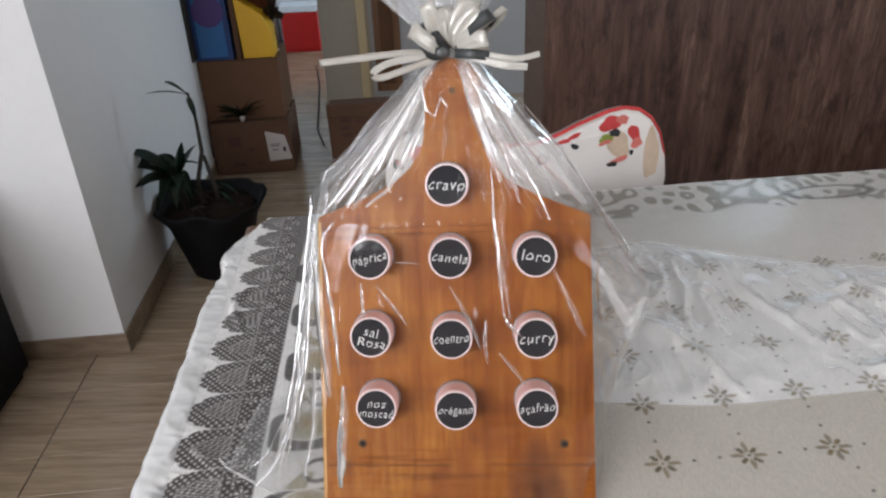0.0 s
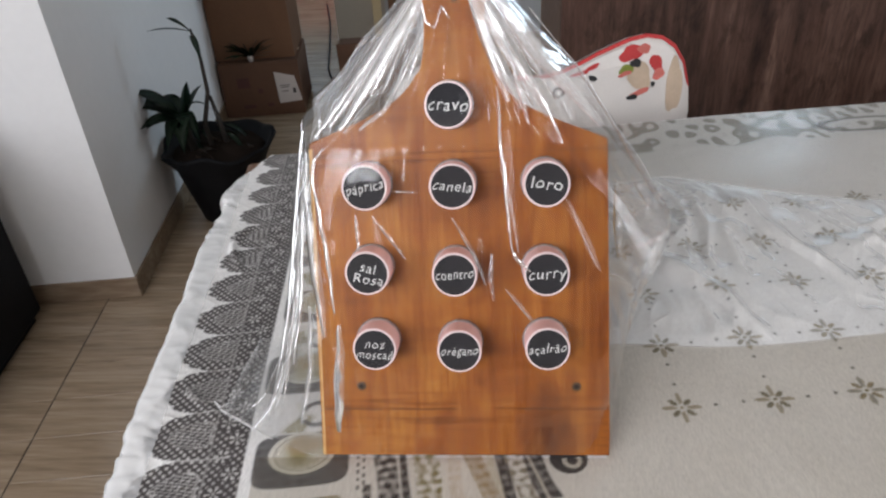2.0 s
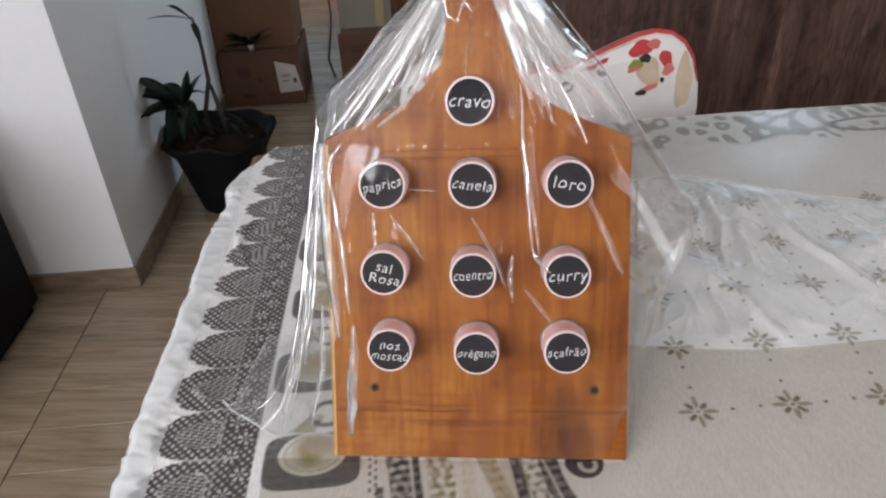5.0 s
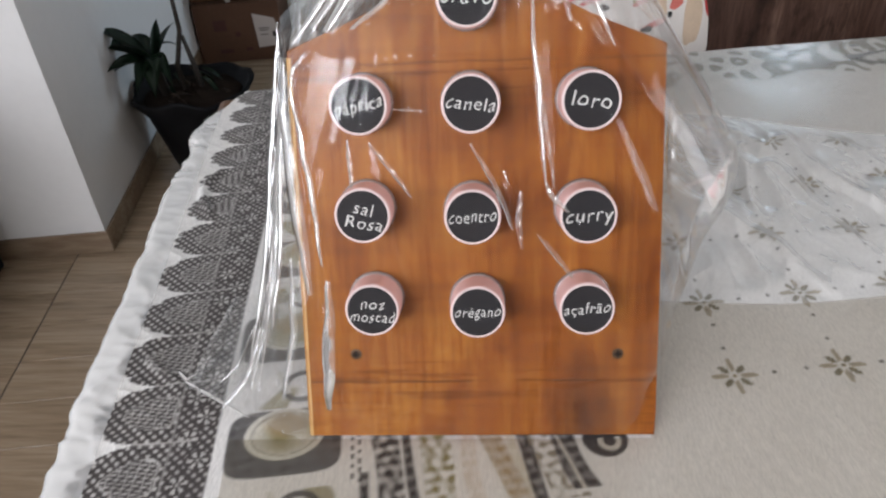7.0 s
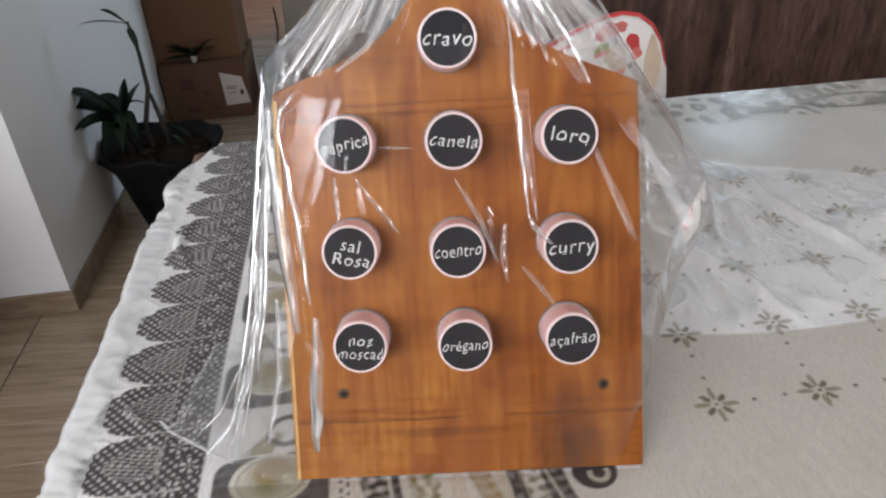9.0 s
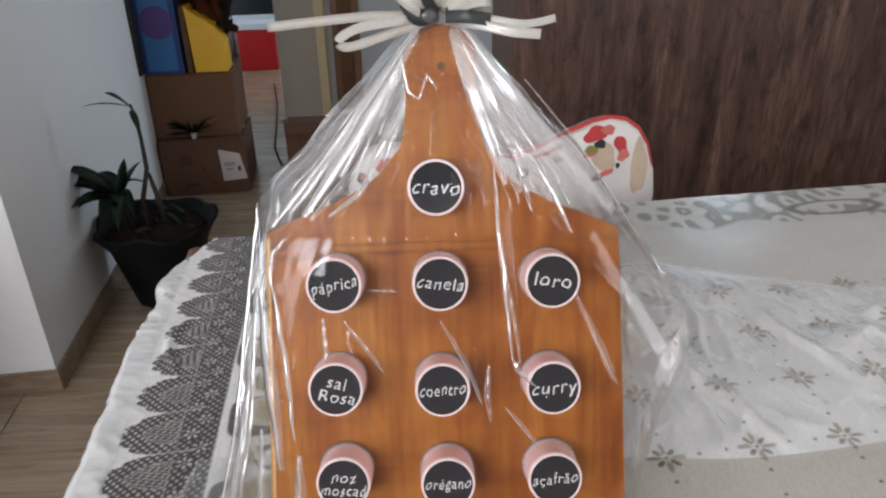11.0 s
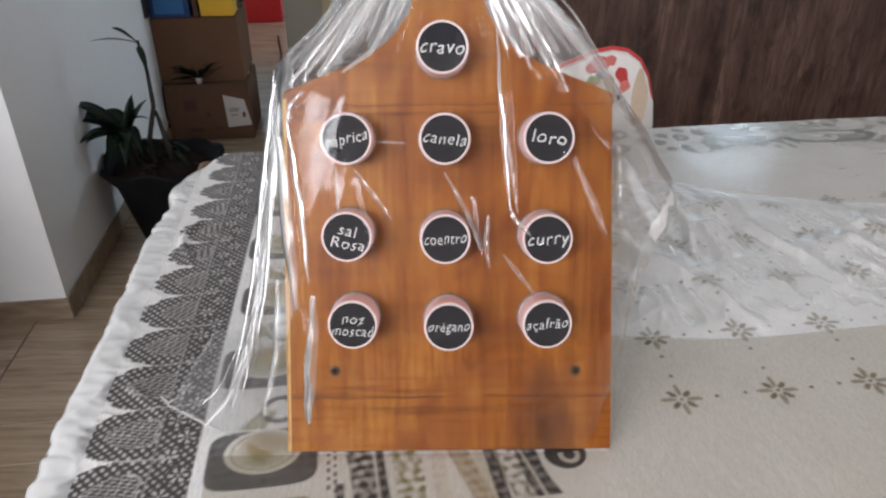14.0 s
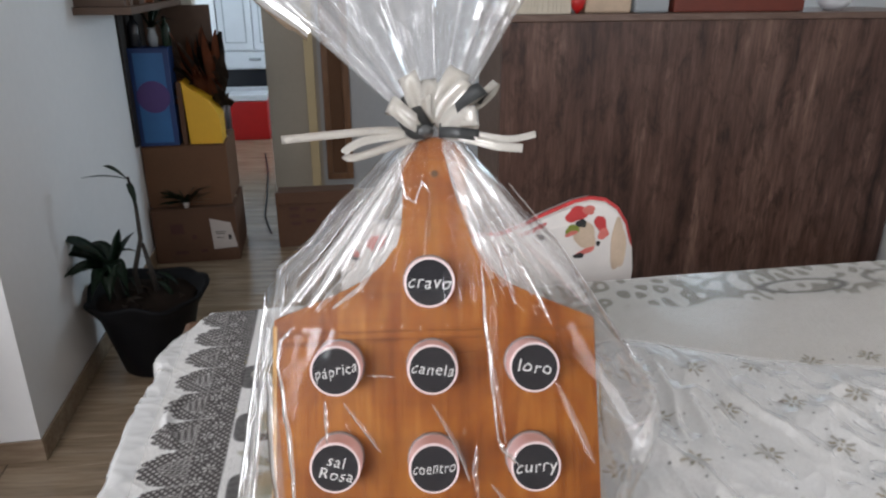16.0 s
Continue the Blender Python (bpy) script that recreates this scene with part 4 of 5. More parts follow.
for words, x, y, angle, size in JARS:
    said = words.replace("|", " ")
    jar = thing("spice_jar", "spice jar with pale pink lid lettered " + said, "spice jar", (x, y, 0), xf=BOARD, group="spice jars in the board")
    part("body", lathe([(0.0150, -0.070), (0.0172, -0.066), (0.0172, -THICK - 0.001), (0.0172, 0.001)], 32, x, y), M["jar_clear"], jar, "clear plastic tube", xf=BOARD, smooth=True)
    part("collar", lathe([(0.0213, 0.0005), (0.0218, 0.0015), (0.0214, 0.0040), (0.0206, 0.0050)], 40, x, y), M["jar_clear"], jar, "clear plastic collar", xf=BOARD, smooth=True)
    lid = part("lid", lathe([(0.0200, 0.0012), (0.0202, 0.004), (LID_R, 0.012), (LID_R, LID_H - 0.0016), (LID_R - 0.0004, LID_H - 0.0005), (LID_R - 0.0012, LID_H)], 48, x, y),
               M["pink"], jar, "pale pink lid", xf=BOARD, smooth=False)
    part("rim", lathe([(LID_R - 0.0004, LID_H), (LID_R - 0.0008, LID_H + 0.0009), (LID_R - 0.0019, LID_H + 0.0009), (LID_R - 0.0023, LID_H)], 48, x, y, cap=False), M["rim"], lid, "raised pale rim", xf=BOARD, smooth=True)
    part("sticker", disc(x, y, LID_H + 0.0001, LID_H + 0.0005, LID_R - 0.0019, 48), M["chalkboard"], lid, "round black chalkboard sticker", xf=BOARD)
    part("writing", writing(words, angle, size, x, y, LID_H + 0.0007), M["chalk"], lid, "white handwriting: " + said, xf=BOARD)


# ---- ribbon bow ----
KNOT = Vector((0.000, 0.4615, 0.004))


def strip(points, width, name, parent, side=None, mat="ribbon", label=""):
    """A flat ribbon along a smooth way."""
    pts = [Vector(p) for p in points]
    fine = []
    for i in range(len(pts) - 1):
        p0, p1, p2, p3 = pts[max(i - 1, 0)], pts[i], pts[i + 1], pts[min(i + 2, len(pts) - 1)]
        for k in range(6):
            t = k / 6
            fine.append(0.5 * ((2 * p1) + (p2 - p0) * t + (2 * p0 - 5 * p1 + 4 * p2 - p3) * t * t + (3 * p1 - p0 - 3 * p2 + p3) * t ** 3))
    fine.append(pts[-1])
    out = []
    for i, p in enumerate(fine):
        d = (fine[min(i + 1, len(fine) - 1)] - fine[max(i - 1, 0)]).normalized()
        s = Vector(side) if side else Vector((0, 0, 1))
        s = (s - d * s.dot(d)).normalized() * width / 2
        out += [p - s, p, p + s]
    bm = sheet(out, len(fine), 3)
    bmesh.ops.solidify(bm, geom=list(bm.faces), thickness=0.0004)
    return part(name, bm, M[mat], parent, label, xf=BOARD, smooth=True)


bow = thing("ribbon_bow", "curled silver satin ribbon bow tied round the wrapping", "bow", tuple(KNOT), xf=BOARD)
part("knot", lathe([(0.004, -0.005), (0.0085, -0.003), (0.0095, 0.001), (0.0085, 0.004), (0.004, 0.006)], 16, 0, 0), M["ribbon_back"], bow, "grey ribbon knot",
     xf=BOARD @ Matrix.Translation(KNOT + Vector((-0.009, 0, 0.002))) @ Matrix.Rotation(radians(90), 4, "X"), smooth=True)
r = random.Random(5)
for k, (ang, length, wide) in enumerate(((118, 0.044, 0.015), (96, 0.036, 0.012), (64, 0.046, 0.018), (36, 0.046, 0.012), (154, 0.038, 0.014), (12, 0.034, 0.015), (134, 0.034, 0.010), (78, 0.034, 0.014), (50, 0.042, 0.013), (106, 0.028, 0.010), (24, 0.028, 0.014))):
    a = radians(ang)
    d, n = Vector((math.cos(a), math.sin(a), 0)), Vector((-math.sin(a), math.cos(a), 0))
    up = Vector((0, 0, 1))
    out = 0.35 + 0.5 * r.random()
    loop = [KNOT + d * 0.003, KNOT + d * length * 0.5 + up * (0.006 + length * out * 0.5) + n * 0.003, KNOT + d * length * 0.95 + up * (0.010 + length * out * 0.75),
            KNOT + d * length * 1.02 + up * (0.002 + length * out * 0.45), KNOT + d * length * 0.6 + up * 0.006 - n * 0.004, KNOT + d * 0.004 + up * 0.003]
    strip([tuple(p) for p in loop], wide, "loop", bow, side=tuple(n + up * 0.25 * (k % 3 - 1)), mat="ribbon_back" if k in (3, 6) else "ribbon")
for pts, wide, side in (
        ([(-0.006, 0.459, 0.006), (-0.04, 0.460, 0.016), (-0.085, 0.456, 0.020), (-0.1215, 0.4525, 0.020)], 0.0065, (0, 1, 0.3)),
        ([(-0.006, 0.458, 0.008), (-0.035, 0.447, 0.018), (-0.064, 0.438, 0.020), (-0.071, 0.442, 0.024), (-0.055, 0.451, 0.022), (-0.022, 0.457, 0.014)], 0.0065, (0, 1, 0.35)),
        ([(0.008, 0.459, 0.006), (0.030, 0.457, 0.016), (0.060, 0.452, 0.018), (0.083, 0.4565, 0.014)], 0.0055, (0, 1, 0.2)),
        ([(0.008, 0.457, 0.008), (0.028, 0.452, 0.018), (0.050, 0.446, 0.022), (0.071, 0.444, 0.022)], 0.0070, (0, 1, 0.4)),
        ([(0.006, 0.462, 0.006), (0.026, 0.472, 0.016), (0.045, 0.486, 0.020), (0.051, 0.497, 0.020), (0.043, 0.491, 0.026), (0.022, 0.474, 0.020)], 0.0070, (0.5, -0.6, 0.5))):
    strip(pts, wide, "tail", bow, side=side)
for pts, wide, side in (
        ([(-0.003, 0.462, 0.010), (-0.012, 0.474, 0.022), (-0.020, 0.490, 0.024)], 0.0075, (0.8, 0.4, 0.1)),
        ([(0.004, 0.459, 0.012), (0.018, 0.457, 0.022), (0.036, 0.455, 0.020)], 0.0090, (0.1, 1, 0.2)),
        ([(0.006, 0.463, 0.010), (0.022, 0.476, 0.018), (0.040, 0.484, 0.016)], 0.0060, (-0.5, 0.7, 0.2)),
        ([(-0.006, 0.460, 0.010), (-0.016, 0.459, 0.016), (-0.024, 0.470, 0.016)], 0.0120, (0.3, 0.9, 0.2))):
    strip(pts, wide, "curl", bow, side=side, mat="ribbon_back")


# ---- cellophane bag ----
# height, left and right reach, how far the front stands before the board's face, depth to the back
LEVELS = [(0.7655, -0.236, 0.158, 0.004, 0.200), (0.785, -0.214, 0.156, 0.010, 0.195), (0.83, -0.188, 0.160, 0.026, 0.18), (0.88, -0.176, 0.166, 0.037, 0.165),
          (0.925, -0.168, 0.182, 0.037, 0.15), (0.945, -0.165, 0.196, 0.037, 0.14), (0.962, -0.162, 0.202, 0.037, 0.13), (1.00, -0.155, 0.178, 0.037, 0.11),
          (1.035, -0.149, 0.152, 0.037, 0.085), (1.060, -0.146, 0.136, 0.036, 0.07), (1.10, -0.105, 0.101, 0.026, 0.05), (1.14, -0.066, 0.062, 0.019, 0.036),
          (1.17, -0.036, 0.034, 0.013, 0.028), (1.185, -0.020, 0.020, 0.011, 0.024), (1.194, -0.012, 0.012, 0.010, 0.020)]
SLOPE = math.tan(radians(LEAN))


def level(z):
    zs = [l[0] for l in LEVELS]
    return [float(np.interp(z, zs, [l[k] for l in LEVELS])) for k in range(1, 5)]


# long creases: place and height at one end and the other, width, standing height
CREASES = [((-0.128, 1.045), (-0.112, 0.90), 0.007, 0.0050), ((-0.112, 0.90), (-0.098, 0.80), 0.007, 0.004), ((0.040, 1.09), (0.049, 0.975), 0.005, 0.0045), ((0.049, 0.975), (0.066, 0.955), 0.005, 0.0045),
           ((-0.030, 1.15), (-0.120, 1.05), 0.006, 0.004), ((0.030, 1.14), (0.120, 1.02), 0.006, 0.004), ((0.085, 1.03), (0.130, 0.93), 0.005, 0.003), ((-0.02, 1.15), (-0.075, 1.07), 0.005, 0.003),
           ((-0.07, 1.00), (-0.045, 0.90), 0.006, 0.003), ((0.02, 0.99), (0.035, 0.90), 0.006, 0.003), ((0.02, 1.14), (0.07, 1.07), 0.005, 0.003)]


def n0(z):
    return noise.noise((z * 14, 2.2, 5.1))


def bag_sheet(front):
    rows, cols = 140, 260
    pts = []
    for i in range(rows):
        g = i / (rows - 1)
        z = 0.7655 + (1.194 - 0.7655) * (1 - (1 - g) ** 1.35)
        xl, xr, hf, hb = level(z)
        face = (z - FLOOR_TO_TABLE) * SLOPE
        for j in range(cols):
            f = j / (cols - 1)
            x = xl + (xr - xl) * f
            tip = face + 0.055 - 0.02 * g
            yf = face - hf / math.cos(radians(LEAN))
            yb = face + hb
            e = abs(2 * f - 1)
            bulge = 1 - e ** (11 if front else 2.5)
            y = tip + ((yf if front else yb) - tip) * bulge
            close = max(0.0, (z - 1.04) / 0.155)
            wide = max(0.0, min(1.0, (z - (1.075 if front else 0.96)) / 0.08))
            ph = f * 15 + 1.1 * math.sin(f * 9 + (0 if front else 2)) + 0.12 * n0(z)
            tri = abs(((ph) % 1.0) - 0.5) * 2
            tri2 = abs(((ph * 2.7 + 0.3) % 1.0) - 0.5) * 2
            pleat = wide * (1 - 0.75 * close) * (0.0065 * tri ** 1.6 + 0.0024 * tri2)
            n1 = noise.noise((x * 9, z * 6, 3.1 if front else 7.7))
            ray = x / (1.32 - z)
            side_ = 1.7 if front else 4.2
            neck = max(0.0, min(1.0, (z - (1.055 if front else 1.0)) / 0.05))
            n2 = (1 - abs(noise.noise((ray * 30 + 1.2 * n1, z * 2.2, side_)))) ** 5 * (1 - neck) + (1 - abs(noise.noise((f * 26 + 0.8 * n1, z * 2.0, side_)))) ** 4 * neck * (1.0 + 1.6 * e)
            n3 = 1 - abs(noise.noise((ray * 70 * (1 - neck) + f * 60 * neck + 2 * n1, z * 5, 9.2)))
            loose = e ** 9 * (1.0 if f < 0.5 else 0.22)
            amp = 0.00018 + 0.007 * loose + 0.0035 * neck
            d = amp * n2 + (0.00004 + 0.0035 * loose) * n3 ** 6 + pleat
            if front:
                for (x0, z0), (x1, z1), w, hgt in CREASES:
                    if z1 - 0.004 <= z <= z0 + 0.004:
                        t = (z0 - z) / (z0 - z1)
                        c = abs(x - (x0 + (x1 - x0) * t)) / w
                        if c < 1:
                            d += hgt * (1 - c) * min(1, 6 * t + 0.1, 6 * (1 - t) + 0.1)
            y += -d if front else d * 1.6
            # side flaps flutter
            y += 0.005 * e ** 6 * noise.noise((x * 4, z * 24, 2.0))
            x2 = x + 0.004 * e ** 4 * noise.noise((z * 30, 4.0, 1.0))
            pts.append((x2, y, z))
    return sheet(pts, rows, cols)


def fan_sheet(side):
    """The gathered film that spreads above the bow."""
    rows, cols = 46, 190
    pts = []
    for i in range(rows):
        g = i / (rows - 1)
        for j in range(cols):
            f = j / (cols - 1)
            ang = radians(138 + (56 - 138) * f)
            reach = 0.012 + g * (0.155 + 0.045 * noise.noise((f * 5, side * 3.0, 0.4)) + (0.05 if f < 0.15 else 0))
            u = (f - 0.5) * 0.020 + math.cos(ang) * reach * (0.92 if f > 0.5 else 1.0)
            v = 0.463 + math.sin(ang) * reach
            fold = (0.004 + 0.018 * g) * (abs(math.sin(f * 19 + side + 1.2 * math.sin(f * 8))) ** 0.7 * 2 - 1) + 0.004 * g * math.sin(f * 88 + side)
            h = -0.008 + side * (0.006 + 0.020 * g * math.sin(math.pi * f)) + fold
            h += 0.006 * g * noise.noise((f * 14, g * 7, side * 5.0))
            pts.append((u, v, h))
    return sheet(pts, rows, cols)


bag = thing("cellophane_bag", "clear crinkled cellophane gift bag gathered over the board", "gift wrapping", (0, 0.06, 0.7655), xf=ONE)
for nm, bm, xf in (("front_sheet", bag_sheet(True), ONE), ("back_sheet", bag_sheet(False), ONE), ("fan", fan_sheet(1.0), BOARD), ("fan", fan_sheet(-1.0), BOARD)):
    part(nm, bm, M["film" if nm == "front_sheet" else "film_layers"], bag, "clear crinkled film", xf=xf, smooth=True).visible_shadow = False


# the left fold, whitened to paint the line of light along it
edge = []
for i in range(60):
    z = 0.768 + (1.058 - 0.768) * i / 59
    edge.append((level(z)[0] - 0.0006 + 0.004 * noise.noise((z * 30, 4.0, 1.0)), (z - FLOOR_TO_TABLE) * SLOPE + 0.052 - 0.014 * i / 59, z))
part("fold_edge", tube(edge, [0.0007 + 0.0003 * math.sin(i * 0.7) for i in range(60)]), M["film_glint"], bag, "folded edge of the film with its bright line painted", xf=ONE, smooth=True)


def glint_strip(line, wide, nrm, bow_=0.0012):
    """A narrow strip of whitened film along a line, drawn for the light on a fold."""
    pts = [Vector(p) for p in line]
    nrm = Vector(nrm).normalized()
    n = len(pts)
    out = []
    for i, c in enumerate(pts):
        along = (pts[min(i + 1, n - 1)] - pts[max(i - 1, 0)]).normalized()
        across = nrm.cross(along).normalized()
        w = wide[min(i, len(wide) - 1)] if isinstance(wide, list) else wide * (0.35 + 0.65 * math.sin(math.pi * (i + 0.3) / n))
        for k in (-1, -0.4, 0.4, 1):
            out.append(tuple(c + across * w * k * 0.5 + nrm * (bow_ * 0.3 * math.sin(i * 0.8) - w * 0.22 * k * k)))
    return sheet(out, n, 4)


def on_front(x, z, lift=0.002):
    return (x, (z - FLOOR_TO_TABLE) * SLOPE - level(z)[2] / math.cos(radians(LEAN)) - lift, z)


def along_line(knots, n):
    zs = [k[1] for k in knots]
    out = []
    for i in range(n):
        z = zs[0] + (zs[-1] - zs[0]) * i / (n - 1)
        out.append((float(np.interp(-z, [-v for v in zs], [k[0] for k in knots])) + 0.0012 * noise.noise((z * 40, knots[0][0] * 9, 0)), z))
    return out


# glare on the fan's edge, drawn as a strip tilted towards the camera
a, b = BOARD @ Vector((-0.178, 0.600, 0.004)), BOARD @ Vector((-0.100, 0.540, 0.010))
part("hem", glint_strip([a + (b - a) * (i / 15) for i in range(16)], [0.007 + 0.016 * f / 15 * (1.0 if f < 13 else 0.5) for f in range(16)], (-0.43, -0.88, 0.05)), M["film_glint"], bag, "film edge with its glare drawn as a strip", xf=ONE, smooth=True).visible_shadow = False
# strip tilt set halfway between the camera and the left window
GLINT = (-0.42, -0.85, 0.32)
# glints painted on front folds and creases: place and height along each, width, film
FRONT_GLINTS = [
    ([(0.036, 1.103), (0.038, 1.064), (0.042, 1.024), (0.046, 0.978)], 0.0036, "film_glint"),
    ([(0.046, 0.979), (0.050, 0.970), (0.062, 0.959)], 0.0042, "film_glint"),
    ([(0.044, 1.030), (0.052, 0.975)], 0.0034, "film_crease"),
    ([(-0.113, 1.062), (-0.122, 1.052), (-0.1235, 1.038)], 0.0030, "film_glint"),
    ([(-0.1235, 1.040), (-0.1195, 1.002), (-0.1150, 0.969), (-0.1120, 0.925)], 0.0052, "film_glint"),
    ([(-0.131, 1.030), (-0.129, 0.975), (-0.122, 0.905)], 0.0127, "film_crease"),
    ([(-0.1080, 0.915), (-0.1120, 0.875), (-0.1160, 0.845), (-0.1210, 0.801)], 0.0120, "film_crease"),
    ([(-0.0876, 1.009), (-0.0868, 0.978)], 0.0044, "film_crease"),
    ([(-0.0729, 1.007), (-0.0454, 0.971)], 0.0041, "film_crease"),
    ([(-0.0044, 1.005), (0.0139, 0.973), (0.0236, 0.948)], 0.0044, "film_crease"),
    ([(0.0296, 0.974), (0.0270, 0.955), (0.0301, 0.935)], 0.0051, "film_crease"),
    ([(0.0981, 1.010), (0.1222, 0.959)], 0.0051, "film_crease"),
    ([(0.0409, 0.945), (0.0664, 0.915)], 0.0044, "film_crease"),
    ([(0.0620, 1.110), (0.0800, 1.081), (0.0897, 1.061)], 0.0034, "film_glint"),
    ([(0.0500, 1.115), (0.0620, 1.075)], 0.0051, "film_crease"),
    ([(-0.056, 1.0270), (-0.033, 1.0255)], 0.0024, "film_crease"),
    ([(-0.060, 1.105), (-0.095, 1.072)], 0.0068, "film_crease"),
    ([(-0.040, 1.118), (-0.060, 1.088), (-0.082, 1.074)], 0.0050, "film_glint"),
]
for knots, wide, mat in FRONT_GLINTS:
    part("fold", glint_strip([on_front(x, z) for x, z in along_line(knots, 30)], wide, GLINT), M[mat], bag, "crease with its bright glint painted in" if mat == "film_glint" else "crease with a faint painted sheen", xf=ONE, smooth=True).visible_shadow = False
# the flap beside the board: sheen painted as broad hazy bands with bright edges
SIDE_GLINTS = [
    ([(-0.147, 1.050), (-0.157, 0.999), (-0.170, 0.910), (-0.184, 0.845), (-0.196, 0.805)], 0.0042, 0.030, "film_glint"),
    ([(-0.144, 1.035), (-0.152, 0.980), (-0.164, 0.900), (-0.180, 0.830), (-0.196, 0.785)], 0.0130, 0.024, "film_crease"),
    ([(-0.150, 0.985), (-0.157, 0.910), (-0.170, 0.840)], 0.0060, 0.018, "film_glint"),
    ([(-0.160, 0.930), (-0.172, 0.850), (-0.186, 0.790)], 0.0026, 0.015, "film_glint"),
    ([(-0.148, 0.900), (-0.152, 0.840), (-0.165, 0.785)], 0.0090, 0.012, "film_crease"),
    ([(-0.180, 0.840), (-0.198, 0.795), (-0.220, 0.772)], 0.0080, 0.020, "film_crease"),
    ([(0.066, 1.146), (0.107, 1.100), (0.139, 1.054), (0.166, 1.010), (0.188, 0.978)], 0.0026, 0.032, "film_glint"),
    ([(0.160, 1.005), (0.178, 0.975), (0.150, 0.962)], 0.0050, 0.032, "film_crease"),
    ([(0.195, 0.958), (0.185, 0.948), (0.158, 0.938)], 0.0030, 0.030, "film_glint"),
    ([(0.146, 1.000), (0.150, 0.930)], 0.0090, 0.030, "film_crease"),
]
for knots, wide, back, mat in SIDE_GLINTS:
    part("fold", glint_strip([(x, (z - FLOOR_TO_TABLE) * SLOPE + back, z) for x, z in along_line(knots, 30)], wide, (-0.50, -0.80, 0.30)), M[mat], bag,
         "crease with its bright glint painted in" if mat == "film_glint" else "crease with a faint painted sheen", xf=ONE, smooth=True).visible_shadow = False


# gathers that run from the knot over the shoulders, their sheen painted white
rg = random.Random(21)
for side_ in (-1, 1):
    for k in range(9):
        top_x, low_x = side_ * (0.006 + 0.0015 * k), side_ * (0.034 + 0.0115 * k)
        low_z = 1.088 - 0.0022 * k + rg.uniform(-0.012, 0.006)
        mid_ = ((top_x + low_x) * 0.5 + side_ * rg.uniform(-0.006, 0.002), (1.186 + low_z) / 2)
        back = rg.choice((-0.012, 0.004, 0.022))
        line = along_line([(top_x, 1.188), mid_, (low_x, low_z)], 24)
        part("gather", glint_strip([(x, (z - FLOOR_TO_TABLE) * SLOPE + back * min(1, (1.19 - z) / 0.04), z) for x, z in line], rg.uniform(0.006, 0.013), (-0.40 + 0.2 * rg.random(), -0.82, 0.35)),
             M["film_glint" if k == 4 else "film_gather"], bag, "gathered pleat, whitened to paint its sheen", xf=ONE, smooth=True).visible_shadow = False


def glint_on(points, wide, nrm, xf, name="fold"):
    """A short painted glint along a crease through a few points."""
    pts = [Vector(p) for p in points]
    line = [a.lerp(b, k / 6) for a, b in zip(pts, pts[1:]) for k in range(6)] + [pts[-1]]
    part(name, glint_strip(line, wide, nrm), M["film_glint"], bag, "crease with its bright glint painted in", xf=xf, smooth=True).visible_shadow = False


# painted glints: a zigzag on the handle, and the bag's lower corner lying on the cloth
glint_on([(-0.030, 0.442, 0.006), (-0.0245, 0.408, 0.008), (-0.016, 0.402, 0.008)], 0.0024, (-0.4, 0.3, 0.85), BOARD)
glint_on([(-0.016, 0.402, 0.008), (-0.010, 0.420, 0.008), (-0.003, 0.409, 0.008)], 0.0020, (-0.4, 0.3, 0.85), BOARD)
glint_on([(-0.256, 0.092, 0.7665), (-0.232, 0.071, 0.7700), (-0.192, 0.040, 0.7690)], 0.0028, (-0.3, -0.4, 0.85), ROOM)
glint_on([(-0.264, 0.104, 0.7680), (-0.255, 0.092, 0.7690), (-0.246, 0.099, 0.7690)], 0.0034, (-0.4, -0.2, 0.85), ROOM)


def skirt():
    """The loose bottom corners of the bag lying on the cloth."""
    pts = []
    rows, cols = 14, 40
    for i in range(rows):
        g = i / (rows - 1)
        for j in range(cols):
            f = j / (cols - 1)
            x = -0.262 + 0.118 * f + 0.010 * g
            y = 0.052 - 0.062 * f * (1 - g) + g * 0.12
            z = 0.7665 + 0.006 * (1 - abs(noise.noise((x * 40, y * 40, 1.0)))) ** 4 + 0.010 * f * g
            pts.append((x, y, z))
    return sheet(pts, rows, cols)


part("corner", skirt(), M["film_crease"], bag, "loose film corner lying on the cloth", xf=ONE, smooth=True).visible_shadow = False


# ---- chair behind the table ----
chair = thing("dining_chair", "dining chair with white printed cotton back cover, red trim", "chair", (0.45, 1.03, 0))
CQ0 = 0.955


def cover_outline(grow=0.0):
    pts = [(-0.056, 0.52), (0.590, 0.52), (0.592, 0.70), (0.585, 0.755), (0.570, 0.805), (0.548, 0.838), (0.520, 0.858), (0.487, 0.864), (0.452, 0.858), (0.418, 0.845),
           (0.385, 0.832), (0.350, 0.815), (0.318, 0.802), (0.284, 0.793), (0.250, 0.790), (0.216, 0.793), (0.182, 0.800), (0.140, 0.812), (0.100, 0.824), (0.062, 0.832),
           (0.030, 0.834), (-0.002, 0.828), (-0.028, 0.810), (-0.046, 0.780), (-0.054, 0.745), (-0.056, 0.70)]
    c = Vector((0.25, 0.68))
    return [tuple(c + (Vector(p) - c) * (1 + grow)) for p in pts]


UPR = ROOM @ Matrix.Translation((0, CQ0, 0)) @ Matrix.Rotation(radians(90), 4, "X")
cover = part("back_cover", prism(cover_outline(), -0.045, 0.0, 0.014, 4), M["fabric"], chair, "white cotton cover with a kitchen print", xf=UPR, smooth=True)


def piping():
    pts = [(x, y, -0.022) for x, y in cover_outline(0.006)][1:16]
    return tube(pts, 0.0062, 8)


